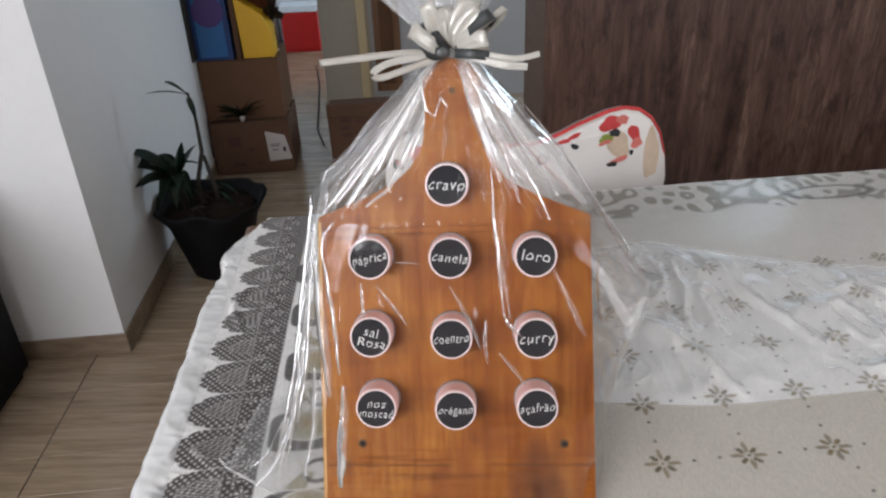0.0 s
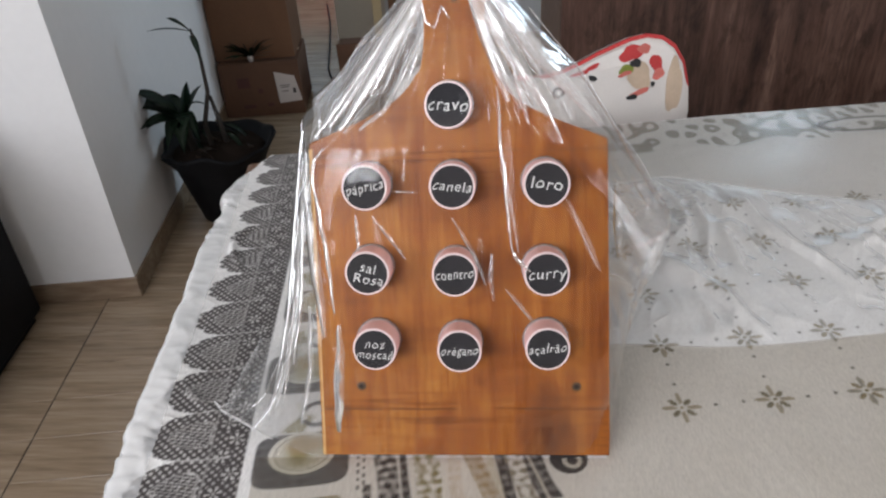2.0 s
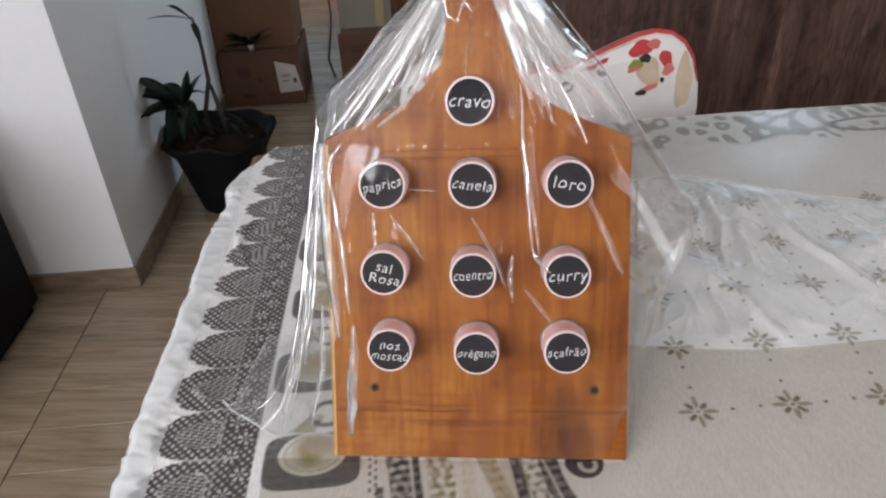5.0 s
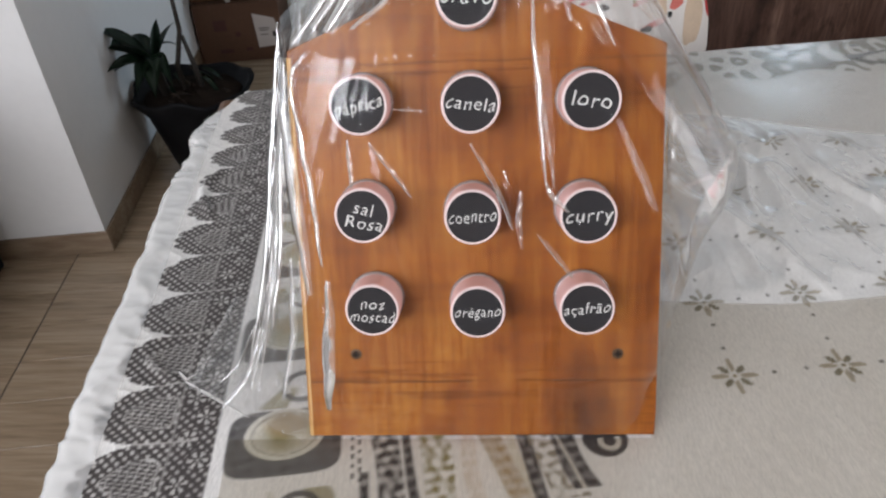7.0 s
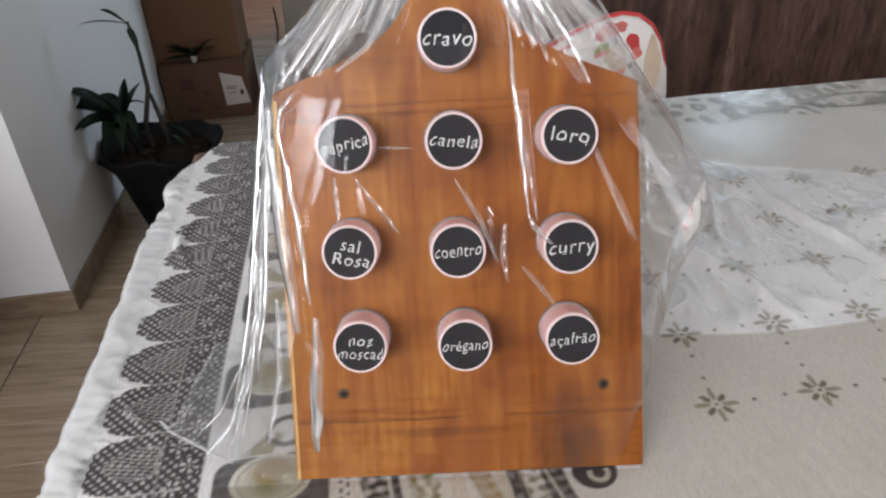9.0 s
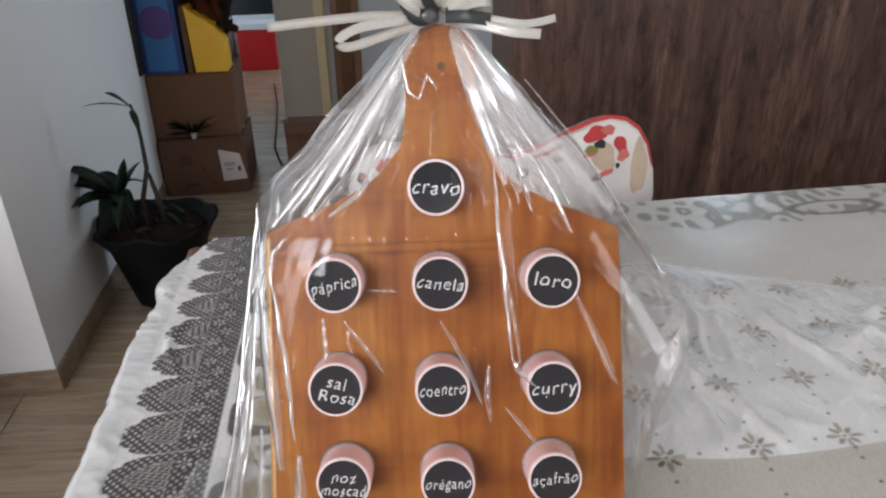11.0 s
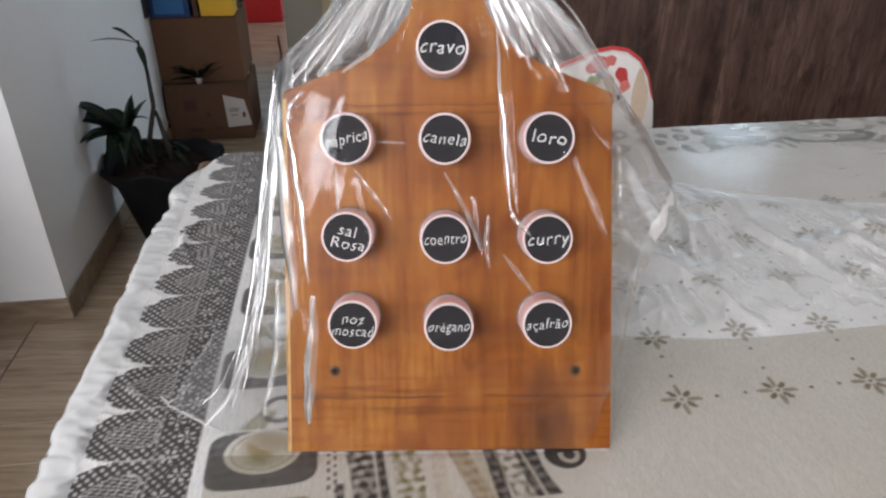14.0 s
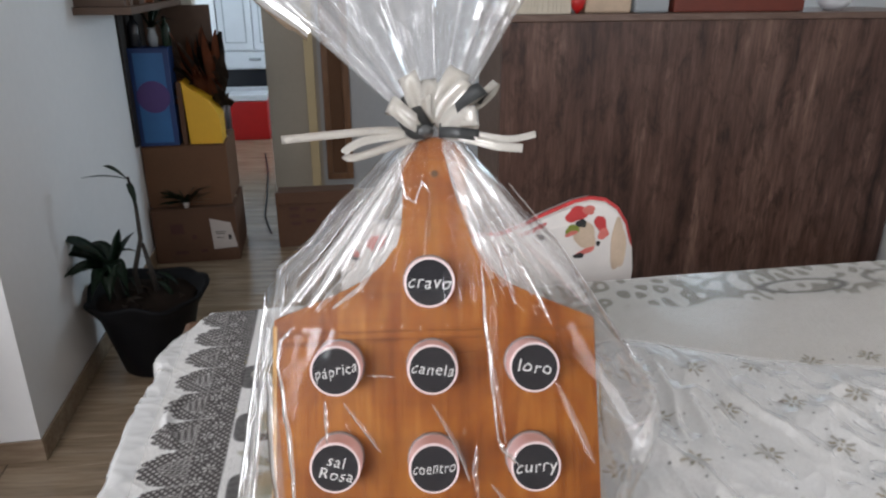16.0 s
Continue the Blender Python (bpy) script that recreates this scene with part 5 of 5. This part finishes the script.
part("piping", piping(), M["fabric_red"], cover, "red cotton piping", xf=UPR, smooth=True)


def patch(name, cx, cy, rx, ry, mat, rot=0.0, z=0.0012):
    out = []
    for k in range(22):
        a = 2 * math.pi * k / 22
        w = 1 + 0.10 * math.sin(3 * a + cx * 50) + 0.06 * math.sin(5 * a)
        x, y = rx * w * math.cos(a), ry * w * math.sin(a)
        out.append((cx + x * math.cos(rot) - y * math.sin(rot), cy + x * math.sin(rot) + y * math.cos(rot)))
    part(name, prism(out, -0.002, z), M[mat], cover, xf=UPR)


for cx, cy, rx, ry, mat, rot, z in (
        (0.452, 0.838, 0.026, 0.016, "fabric_red", 0.35, 0.0012), (0.478, 0.846, 0.014, 0.010, "fabric_pink", 0.0, 0.0016), (0.552, 0.760, 0.018, 0.060, "fabric_tan", 0.05, 0.0010),
        (0.474, 0.788, 0.024, 0.032, "fabric_tan", 0.3, 0.0012), (0.508, 0.812, 0.012, 0.022, "fabric_red", 0.45, 0.0016), (0.515, 0.790, 0.011, 0.014, "fabric_pink", -0.5, 0.0018),
        (0.444, 0.803, 0.016, 0.011, "fabric_green", 0.35, 0.0018), (0.442, 0.795, 0.015, 0.005, "fabric_pink", 0.35, 0.0022), (0.463, 0.817, 0.012, 0.009, "fabric_black", 0.0, 0.0026),
        (0.478, 0.752, 0.022, 0.006, "fabric_pink", 0.35, 0.0018), (0.462, 0.742, 0.012, 0.006, "fabric_black", 0.1, 0.0024), (0.505, 0.768, 0.004, 0.006, "fabric_black", 0.0, 0.0024),
        (0.373, 0.790, 0.010, 0.006, "fabric_black", -0.4, 0.0012), (0.372, 0.815, 0.014, 0.005, "fabric_red", 0.4, 0.0016), (0.345, 0.803, 0.020, 0.0045, "fabric_red", 0.22, 0.0020),
        (0.300, 0.764, 0.014, 0.012, "fabric_black", 0.2, 0.0012), (0.300, 0.764, 0.008, 0.007, "fabric", 0.2, 0.0018), (0.020, 0.800, 0.022, 0.016, "fabric_pink", 0.4, 0.0012),
        (-0.025, 0.775, 0.010, 0.014, "fabric_black", 0.6, 0.0012), (-0.022, 0.778, 0.006, 0.009, "fabric_pink", 0.6, 0.0018), (0.060, 0.765, 0.018, 0.012, "fabric_tan", 0.2, 0.0012)):
    patch("print_patch", cx, cy, rx, ry, mat, rot, z)
part("seat", box(-0.08, 0.60, 0.60, 0.985, 0.42, 0.465, 0.015, seg=3), M["fabric"], chair, "white covered seat", smooth=True)
for a, b, top in ((-0.055, 0.62, 0.42), (0.575, 0.62, 0.42), (-0.055, 0.975, 0.56), (0.565, 0.975, 0.56)):
    part("leg", box(a - 0.018, a + 0.018, b - 0.018, b + 0.018, 0.0, top, 0.004), M["table_wood"], chair)

# ---- counter ----
KP0, KP1, KQ, KZ = 0.602, 2.425, 2.25, 1.153
counter = thing("bar_counter", "tall bar counter clad in dark rustic wood print", "counter", (1.5, 2.45, 0))
part("front_panel", box(KP0, KP1, KQ, KQ + 0.02, 0.0, KZ, 0.002), M["counter"], counter, "dark streaked wood-print panel")
part("end_panel", box(KP0 - 0.0005, KP0 + 0.02, KQ + 0.0205, KQ + 0.40, 0.0, KZ, 0.002), M["counter_top"], counter, "lighter brown end panel")
part("end_panel", box(KP1 - 0.02, KP1, KQ + 0.0205, KQ + 0.40, 0.0, KZ, 0.002), M["counter_top"], counter)
part("back_panel", box(KP0 + 0.021, KP1 - 0.021, KQ + 0.36, KQ + 0.38, 0.0, KZ, 0.0), M["counter_top"], counter)
part("countertop", box(KP0 - 0.012, KP1 + 0.012, KQ - 0.012, KQ + 0.42, KZ + 0.001, KZ + 0.027, 0.003), M["counter_top"], counter, "brown edged counter top")
KT = KZ + 0.0275
x = 0.63
rb = random.Random(11)
while x < 0.87:
    w = rb.uniform(0.010, 0.022)
    solid("book", box(x, x + w, KQ + 0.03, KQ + 0.17, KT, KT + rb.uniform(0.20, 0.25), 0.001), M["book_a"], "pale cream booklet standing upright on the counter", "book", group="booklets on the counter")
    x += w + 0.001
solid("heart_ornament", lathe([(0.004, KT), (0.022, KT + 0.018), (0.030, KT + 0.045), (0.020, KT + 0.07), (0.004, KT + 0.082)], 20, 0.900, KQ + 0.035), M["red"], "small rounded red ornament on the counter", "ornament", smooth=True)
solid("basket", box(0.935, 1.125, KQ + 0.05, KQ + 0.20, KT, KT + 0.10, 0.01), M["fabric_tan"], "woven straw-coloured basket on the counter", "basket")
solid("radio", box(1.135, 1.275, KQ + 0.04, KQ + 0.16, KT, KT + 0.12, 0.008), M["grey_plastic"], "grey plastic radio on the counter", "radio")
solid("wooden_box", box(1.300, 1.860, KQ + 0.05, KQ + 0.25, KT, KT + 0.14, 0.004), M["book_b"], "dark red-brown wooden box on the counter", "box")
solid("bowl", lathe([(0.03, KT), (0.05, KT + 0.012), (0.075, KT + 0.045), (0.071, KT + 0.045), (0.046, KT + 0.015), (0.006, KT + 0.008)], 28, 2.04, KQ + 0.12), M["white"], "small white glazed bowl on the counter", "bowl", smooth=True)

# ---- black cabinet by the column ----
cab = thing("low_cabinet", "low black cabinet standing beside the white column", "cabinet", (-1.45, 1.1, 0))
part("body", box(-1.75, -1.212, 0.80, 1.372, 0.03, 0.62, 0.006), M["black"], cab)
part("plinth", box(-1.73, -1.232, 0.82, 1.352, 0.0, 0.031), M["black"], cab)
part("top", box(-1.76, -1.202, 0.79, 1.382, 0.6205, 0.645, 0.005), M["black"], cab)

# ---- plant by the wall ----
PX, PY = -0.722, 1.965
pot = thing("potted_plant", "strap-leaved plant in a wide black plastic pot on the floor", "plant", (PX, PY, 0))


def rim_wob(i, a, r, z):
    if i in (3, 4, 5, 6):
        return r * (1 + 0.03 * math.sin(5 * a + 1) + 0.02 * math.sin(9 * a)), z + 0.010 * math.sin(3 * a + 0.5) + 0.006 * math.sin(7 * a)
    return r, z


part("pot", lathe([(0.100, 0.0), (0.112, 0.01), (0.165, 0.225), (0.192, 0.275), (0.203, 0.290), (0.200, 0.302), (0.186, 0.290), (0.168, 0.262), (0.01, 0.255)], 48, PX, PY, wob=rim_wob), M["black"], pot, "wide black plastic pot", smooth=True)
part("soil", lathe([(0.166, 0.257), (0.16, 0.268), (0.09, 0.276), (0.005, 0.280)], 32, PX, PY, wob=lambda i, a, r, z: (r, z + 0.006 * math.sin(6 * a + i * 2))), M["soil"], pot, smooth=True)
rl = random.Random(8)
part("stalk", tube([(PX - 0.085, PY - 0.01, 0.27), (PX - 0.092, PY - 0.015, 0.34), (PX - 0.095, PY - 0.02, 0.395)], [0.016, 0.015, 0.012]), M["stem"], pot, smooth=True)
for dx, z, w, lift, dy in ((-0.235, 0.515, 0.040, 0.022, -0.04), (-0.285, 0.455, 0.040, 0.030, -0.02), (-0.270, 0.335, 0.038, 0.045, -0.05), (-0.215, 0.405, 0.036, 0.03, -0.12), (-0.045, 0.535, 0.034, 0.012, -0.03),
                           (-0.010, 0.500, 0.026, 0.02, 0.04), (-0.030, 0.330, 0.030, 0.05, -0.10), (-0.085, 0.310, 0.030, 0.04, -0.13), (-0.150, 0.480, 0.036, 0.02, -0.10), (-0.145, 0.320, 0.028, 0.04, -0.12),
                           (-0.060, 0.390, 0.030, 0.04, -0.13), (-0.180, 0.450, 0.034, 0.02, 0.08), (0.020, 0.400, 0.024, 0.05, 0.0)):
    part("leaf", blade((PX - 0.105 + 0.03 * rl.random(), PY - 0.02, 0.385 + 0.03 * rl.random()), (PX + dx, PY + dy, z), w, lift, 0.35, 11), M["leaf"], pot, smooth=True)
part("stalk", tube([(PX - 0.02, PY, 0.27), (PX - 0.03, PY, 0.36), (PX + 0.005, PY + 0.01, 0.48), (PX + 0.01, PY, 0.60), (PX + 0.0, PY, 0.70)], [0.010, 0.009, 0.008, 0.006, 0.004]), M["stem"], pot, "bare brown stalk", smooth=True)
part("stalk", tube([(PX + 0.03, PY + 0.02, 0.27), (PX + 0.02, PY + 0.02, 0.36), (PX + 0.005, PY + 0.02, 0.46)], [0.010, 0.009, 0.006]), M["stem"], pot, smooth=True)
for b, t, w, lift in (((PX, PY, 0.690), (PX - 0.065, PY - 0.02, 0.745), 0.017, 0.012), ((PX, PY, 0.692), (PX - 0.150, PY, 0.700), 0.005, 0.012), ((PX, PY, 0.68), (PX + 0.02, PY - 0.03, 0.60), 0.012, 0.01)):
    part("leaf", blade(b, t, w, lift, 0.5), M["leaf"], pot, smooth=True)
for k in range(12):
    a = rl.uniform(0, 6.28)
    rr = rl.uniform(0.02, 0.13)
    b = Vector((PX + 0.02 + rr * math.cos(a), PY + rr * math.sin(a), 0.275))
    part("dry_leaf", blade(b, b + Vector((rl.uniform(-0.09, 0.09), rl.uniform(-0.08, 0.05), rl.uniform(0.01, 0.06))), 0.010, 0.015, 0.8, 7), M["dry"] if k % 2 else M["leaf"], pot, smooth=True)


# ---- boxes against the wall ----
def carton(name, label, p0, p1, q0, q1, z0, z1, mat, tape=True):
    ob = thing(name, label, "box", ((p0 + p1) / 2, (q0 + q1) / 2, z0), group="cartons by the wall")
    part("body", box(p0, p1, q0, q1, z0, z1 - 0.004, 0.004), M[mat], ob)
    mid = (q0 + q1) / 2
    part("flap", box(p0 + 0.002, p1 - 0.002, q0 + 0.002, mid - 0.001, z1 - 0.0038, z1, 0.001), M[mat], ob)
    part("flap", box(p0 + 0.002, p1 - 0.002, mid + 0.001, q1 - 0.002, z1 - 0.0038, z1, 0.001), M[mat], ob)
    if tape:
        part("tape", box(p0 + 0.01, p1 - 0.01, mid - 0.024, mid + 0.024, z1 + 0.0002, z1 + 0.0008), M["tape"], ob)
    return ob


QX = 2.95
low = carton("cardboard_box", "brown cardboard box with a white label, on the floor", -0.922, -0.530, QX, 3.32, 0.0, 0.275, "cardboard_dark")
part("label", prism([(-0.655, 0.222), (-0.648, 0.062), (-0.535, 0.070), (-0.558, 0.196)][::-1], 0.0003, 0.0012), M["paper"], low, "tilted white paper label", xf=ROOM @ Matrix.Translation((0, QX, 0)) @ Matrix.Rotation(radians(90), 4, "X"))
for a, b, c, d in ((-0.575, -0.560, 0.11, 0.135), (-0.635, -0.585, 0.150, 0.154), (-0.632, -0.590, 0.140, 0.144), (-0.63, -0.595, 0.12, 0.124)):
    part("print_bar", box(a, b, QX - 0.0016, QX - 0.0008, c, d), M["ink"], low)
for a, b, c, d in ((-0.83, -0.77, 0.045, 0.062), (-0.745, -0.722, 0.120, 0.142), (-0.71, -0.68, 0.05, 0.066), (-0.84, -0.78, 0.15, 0.20)):
    part("print_bar", box(a, b, QX - 0.0006, QX + 0.001, c, d, 0.0002), M["redink"], low)
up = carton("cardboard_box", "plain brown cardboard box stacked on another box", -0.930, -0.545, QX + 0.045, 3.36, 0.2762, 0.572, "cardboard")

blue = thing("game_box", "upright blue carton with a purple disc printed on it", "box", (-0.85, 3.03, 0.573))
part("body", box(-0.928, -0.752, QX + 0.05, 3.12, 0.5732, 1.016, 0.003), M["navy"], blue)
part("front_print", box(-0.905, -0.775, QX + 0.0486, QX + 0.0498, 0.59, 0.995, 0.0003), M["blue"], blue, "lighter blue front")
part("print_disc", disc(-0.838, 0.80, -QX - 0.0485, -QX - 0.0474, 0.072, 36), M["purple"], blue, "purple disc", xf=ROOM @ Matrix.Rotation(radians(90), 4, "X") @ Matrix.Identity(4))
yel = thing("magazine_file", "yellow card magazine file with slanted top", "file box", (-0.62, 3.05, 0.573))
part("body", prism([(-0.705, 0.5733), (-0.560, 0.5733), (-0.560, 0.70), (-0.60, 0.775), (-0.665, 0.82), (-0.715, 0.865)], -3.16, -3.01, 0.003), M["yellow"], yel, xf=ROOM @ Matrix.Rotation(radians(90), 4, "X"))
part("spine", box(-0.738, -0.716, 3.01, 3.16, 0.5733, 0.86, 0.002), M["cardboard_dark"], yel, "brown card side")


dried = thing("dried_bunch", "bunch of dried reddish-brown leaves and stalks on the boxes", "dried flowers", (-0.62, 3.24, 0.573))
part("holder", lathe([(0.045, 0.5735), (0.055, 0.62), (0.05, 0.70), (0.055, 0.71), (0.045, 0.70), (0.01, 0.60)], 20, -0.62, 3.25), M["book_c"], dried, smooth=True)
for k in range(70):
    b = Vector((-0.62 + rl.uniform(-0.03, 0.03), 3.25 + rl.uniform(-0.03, 0.02), 0.70))
    t = Vector((-0.63 + rl.uniform(-0.14, 0.13), 3.10 + rl.uniform(-0.10, 0.08), rl.uniform(0.74, 1.12)))
    part("dry_leaf", blade(b.lerp(t, 0.45), t, rl.uniform(0.020, 0.038), rl.uniform(-0.03, 0.05), 1.6, 6), M[rl.choice(["orange", "dry", "book_c", "orange", "stem"])], dried)
small = thing("small_plant", "small grassy green plant in a white cup on a box", "plant", (-0.75, QX + 0.022, 0.275))
part("cup", lathe([(0.012, 0.2755), (0.016, 0.305), (0.014, 0.305), (0.004, 0.285)], 16, -0.755, QX + 0.021), M["paper"], small, smooth=True)
for k in range(26):
    side_ = -1 if k % 2 else 1
    part("leaf", blade((-0.755, QX + 0.021, 0.298), (-0.755 + side_ * rl.uniform(0.02, 0.15), QX + rl.uniform(-0.06, 0.03), 0.30 + rl.uniform(0.0, 0.095)), 0.009, rl.uniform(0.005, 0.03), 0.6, 6), M["leaf"], small)
tall = thing("leafy_spray", "dark drooping leaf spray in a slim vase on the carton", "plant", (-0.80, 3.07, 1.017))
part("vase", lathe([(0.018, 1.0165), (0.024, 1.05), (0.015, 1.09), (0.018, 1.10), (0.012, 1.09), (0.006, 1.03)], 18, -0.82, 3.07), M["grey_plastic"], tall, smooth=True)
for k in range(12):
    part("leaf", blade((-0.82, 3.07, 1.09), (-0.82 + rl.uniform(-0.09, 0.16), 3.07 + rl.uniform(-0.10, 0.04), 1.10 + rl.uniform(-0.03, 0.15)), 0.013, 0.04, 0.5, 7), M["leaf"], tall, smooth=True)

shelf_unit = thing("wall_shelf", "dark brown wooden wall shelf unit crowded with books", "shelf", (-0.76, 3.1, 1.18))
part("board", box(CP + 0.0005, -0.735, 2.40, 3.40, 1.185, 1.212, 0.002), M["book_c"], shelf_unit)
# dark panels added over the wall behind the cartons
part("back_panel", box(CP + 0.0005, CP + 0.012, 2.93, 3.40, 0.585, 1.184, 0.001), M["stem"], shelf_unit, "dark added back panel")
part("end_panel", box(CP + 0.0125, -0.605, 3.385, 3.40, 0.585, 1.184, 0.001), M["book_c"], shelf_unit, "dark added end panel")
part("end_panel", box(CP + 0.0005, -0.605, 3.385, 3.40, 1.213, 1.62, 0.001), M["stem"], shelf_unit, "dark added end panel")
q = 2.42
while q < 3.34:
    w = rb.uniform(0.018, 0.04)
    solid("book", box(CP + 0.002, -0.765 + rb.uniform(-0.02, 0.02), q, q + w, 1.2125, 1.2125 + rb.uniform(0.18, 0.25), 0.002), M[rb.choice(["book_a", "book_b", "book_c", "orange", "cardboard", "book_c"])],
          "worn book standing upright on the wall shelf", "book", group="books on the wall shelf")
    q += w + 0.0015


def bottle(x, y, z, r, h, mat, label):
    ob = thing("bottle", label, "bottle", (x, y, z), group="bottles on the blue carton")
    part("body", lathe([(r * 0.9, z), (r, z + 0.004), (r, z + h * 0.62), (r * 0.75, z + h * 0.72), (r * 0.36, z + h * 0.80), (r * 0.34, z + h * 0.92)], 20, x, y), M[mat], ob, smooth=True)
    part("cap", lathe([(r * 0.42, z + h * 0.9), (r * 0.42, z + h), (r * 0.36, z + h * 1.01)], 16, x, y), M["black"], ob, smooth=True)


bottle(-0.892, 3.045, 1.0165, 0.026, 0.15, "dark_glass", "dark glass bottle standing on the blue carton")
bottle(-0.765, 3.085, 1.0165, 0.020, 0.13, "leaf", "slim dark green bottle standing on the blue carton")

# ---- hall beyond ----
loose = thing("cardboard_box", "open brown cardboard box with dark red print, on the floor", "box", (-0.15, 3.2, 0), group="cartons by the wall")
part("body", box(-0.345, 0.06, 3.08, 3.33, 0.0, 0.255, 0.006), M["cardboard_dark"], loose)
part("flap", box(-0.345, 0.06, 3.06, 3.075, 0.235, 0.300, 0.004), M["cardboard_dark"], loose)
for a, c in ((-0.28, 0.20), (-0.28, 0.16), (-0.275, 0.12), (-0.20, 0.19), (-0.20, 0.13)):
    part("print_bar", box(a, a + 0.05, 3.0785, 3.0795, c, c + 0.018), M["redink"], loose)
redb = thing("red_box", "bright red storage box with a white lid on the floor", "box", (-0.70, 5.85, 0))
part("body", box(-0.86, -0.555, 5.74, 5.96, 0.001, 0.330, 0.006), M["red"], redb)
part("lid", box(-0.865, -0.55, 5.735, 5.965, 0.331, 0.385, 0.006), M["white"], redb)
cup = thing("white_cupboard", "tall white kitchen cupboard with panelled doors", "cupboard", (-0.65, 6.2, 0))
part("plinth", box(-0.92, -0.36, 6.03, 6.45, 0.0, 0.41, 0.004), M["white"], cup)
part("body", box(-0.93, -0.35, 6.02, 6.45, 0.56, 2.2, 0.004), M["white"], cup)
# solid dark strip paints the shade of the recess above the plinth
part("oven", box(-0.925, -0.355, 6.03, 6.45, 0.4105, 0.5595, 0.004), M["dark_glass"], cup, "dark strip painted for a shaded recess")
for a, b, c0, d in ((-0.925, -0.645, 0.72, 2.15), (-0.635, -0.355, 0.72, 2.15)):
    dr = part("door", box(a, b, 6.000, 6.0195, c0, d, 0.004), M["white"], cup)
    for args in ((a + 0.05, b - 0.05, 5.9985, 5.9997, c0 + 0.06, c0 + 0.068), (a + 0.05, b - 0.05, 5.9985, 5.9997, d - 0.068, d - 0.06),
                 (a + 0.05, a + 0.058, 5.9985, 5.9997, c0 + 0.068, d - 0.068), (b - 0.058, b - 0.05, 5.9985, 5.9997, c0 + 0.068, d - 0.068)):
        part("panel_groove", box(*args), M["grey_plastic"], dr)
part("drawer", box(-0.925, -0.355, 6.000, 6.0195, 0.575, 0.705, 0.004), M["white"], cup)
part("drawer_pull", box(-0.69, -0.59, 5.986, 5.999, 0.635, 0.658, 0.003), M["grey_plastic"], cup)
cord = thing("power_cord", "thin black cord trailing across the floor", "cable", (-0.50, 3.8, 0))
part("cord", tube([(-0.56, 5.2, 0.006), (-0.50, 4.6, 0.006), (-0.47, 4.0, 0.006), (-0.455, 3.6, 0.006), (-0.40, 3.3, 0.006)], 0.005, 6), M["black"], cord)

trim = thing("trim_doorway", "cream painted vertical trim beside the doorway", "trim", (-0.15, QW, 0), kind="structure")
part("board", box(-0.178, -0.122, QW - 0.022, QW - 0.0005, 0.0, 2.12, 0.003), M["cream"], trim)
door = thing("door_1", "brown wooden door frame with a paler panel", "door", (0.0, QW, 0), kind="structure")
part("jamb", box(-0.078, -0.040, QW - 0.03, QW - 0.0005, 0.12, 2.1, 0.003), M["door_wood"], door)
part("panel", box(-0.0395, 0.045, QW - 0.018, QW - 0.0005, 0.12, 2.1, 0.002), M["cardboard"], door, "paler brown panel")
part("jamb", box(0.0455, 0.088, QW - 0.03, QW - 0.0005, 0.12, 2.1, 0.003), M["door_wood"], door)
part("sill", box(-0.078, 0.088, QW - 0.032, QW - 0.0005, 0.08, 0.1195, 0.003), M["door_wood"], door)

# ---- floor tiles ----
floor = bpy.data.objects["floor"]
TP, TQ, GAP_P, GAP_Q = 1.18, 0.139, 0.0036, 0.0014
tile_mesh = link_mesh("tile", box(0, TP - GAP_P, 0, TQ - GAP_Q, -0.010, 0.0, 0.0006, seg=1), M["tile"], pose(0, 0, 0, 0, 0, YAW))
p0, q0 = -1.036 - 2 * TP, 0.843 - 26 * TQ
for i in range(5):
    for j in range(70):
        a, b = p0 + TP * i, q0 + TQ * j
        if b > QF + 0.1 or b + TQ < QB - 0.1 or (a + TP < CP - 0.05 and b > CQ + 0.05):
            continue
        ob = new("tile", tile_mesh)
        ob.parent = floor
        ob.location = ROOM @ Vector((a + GAP_P / 2, b + GAP_Q / 2, 0)) - ORIGIN[floor]
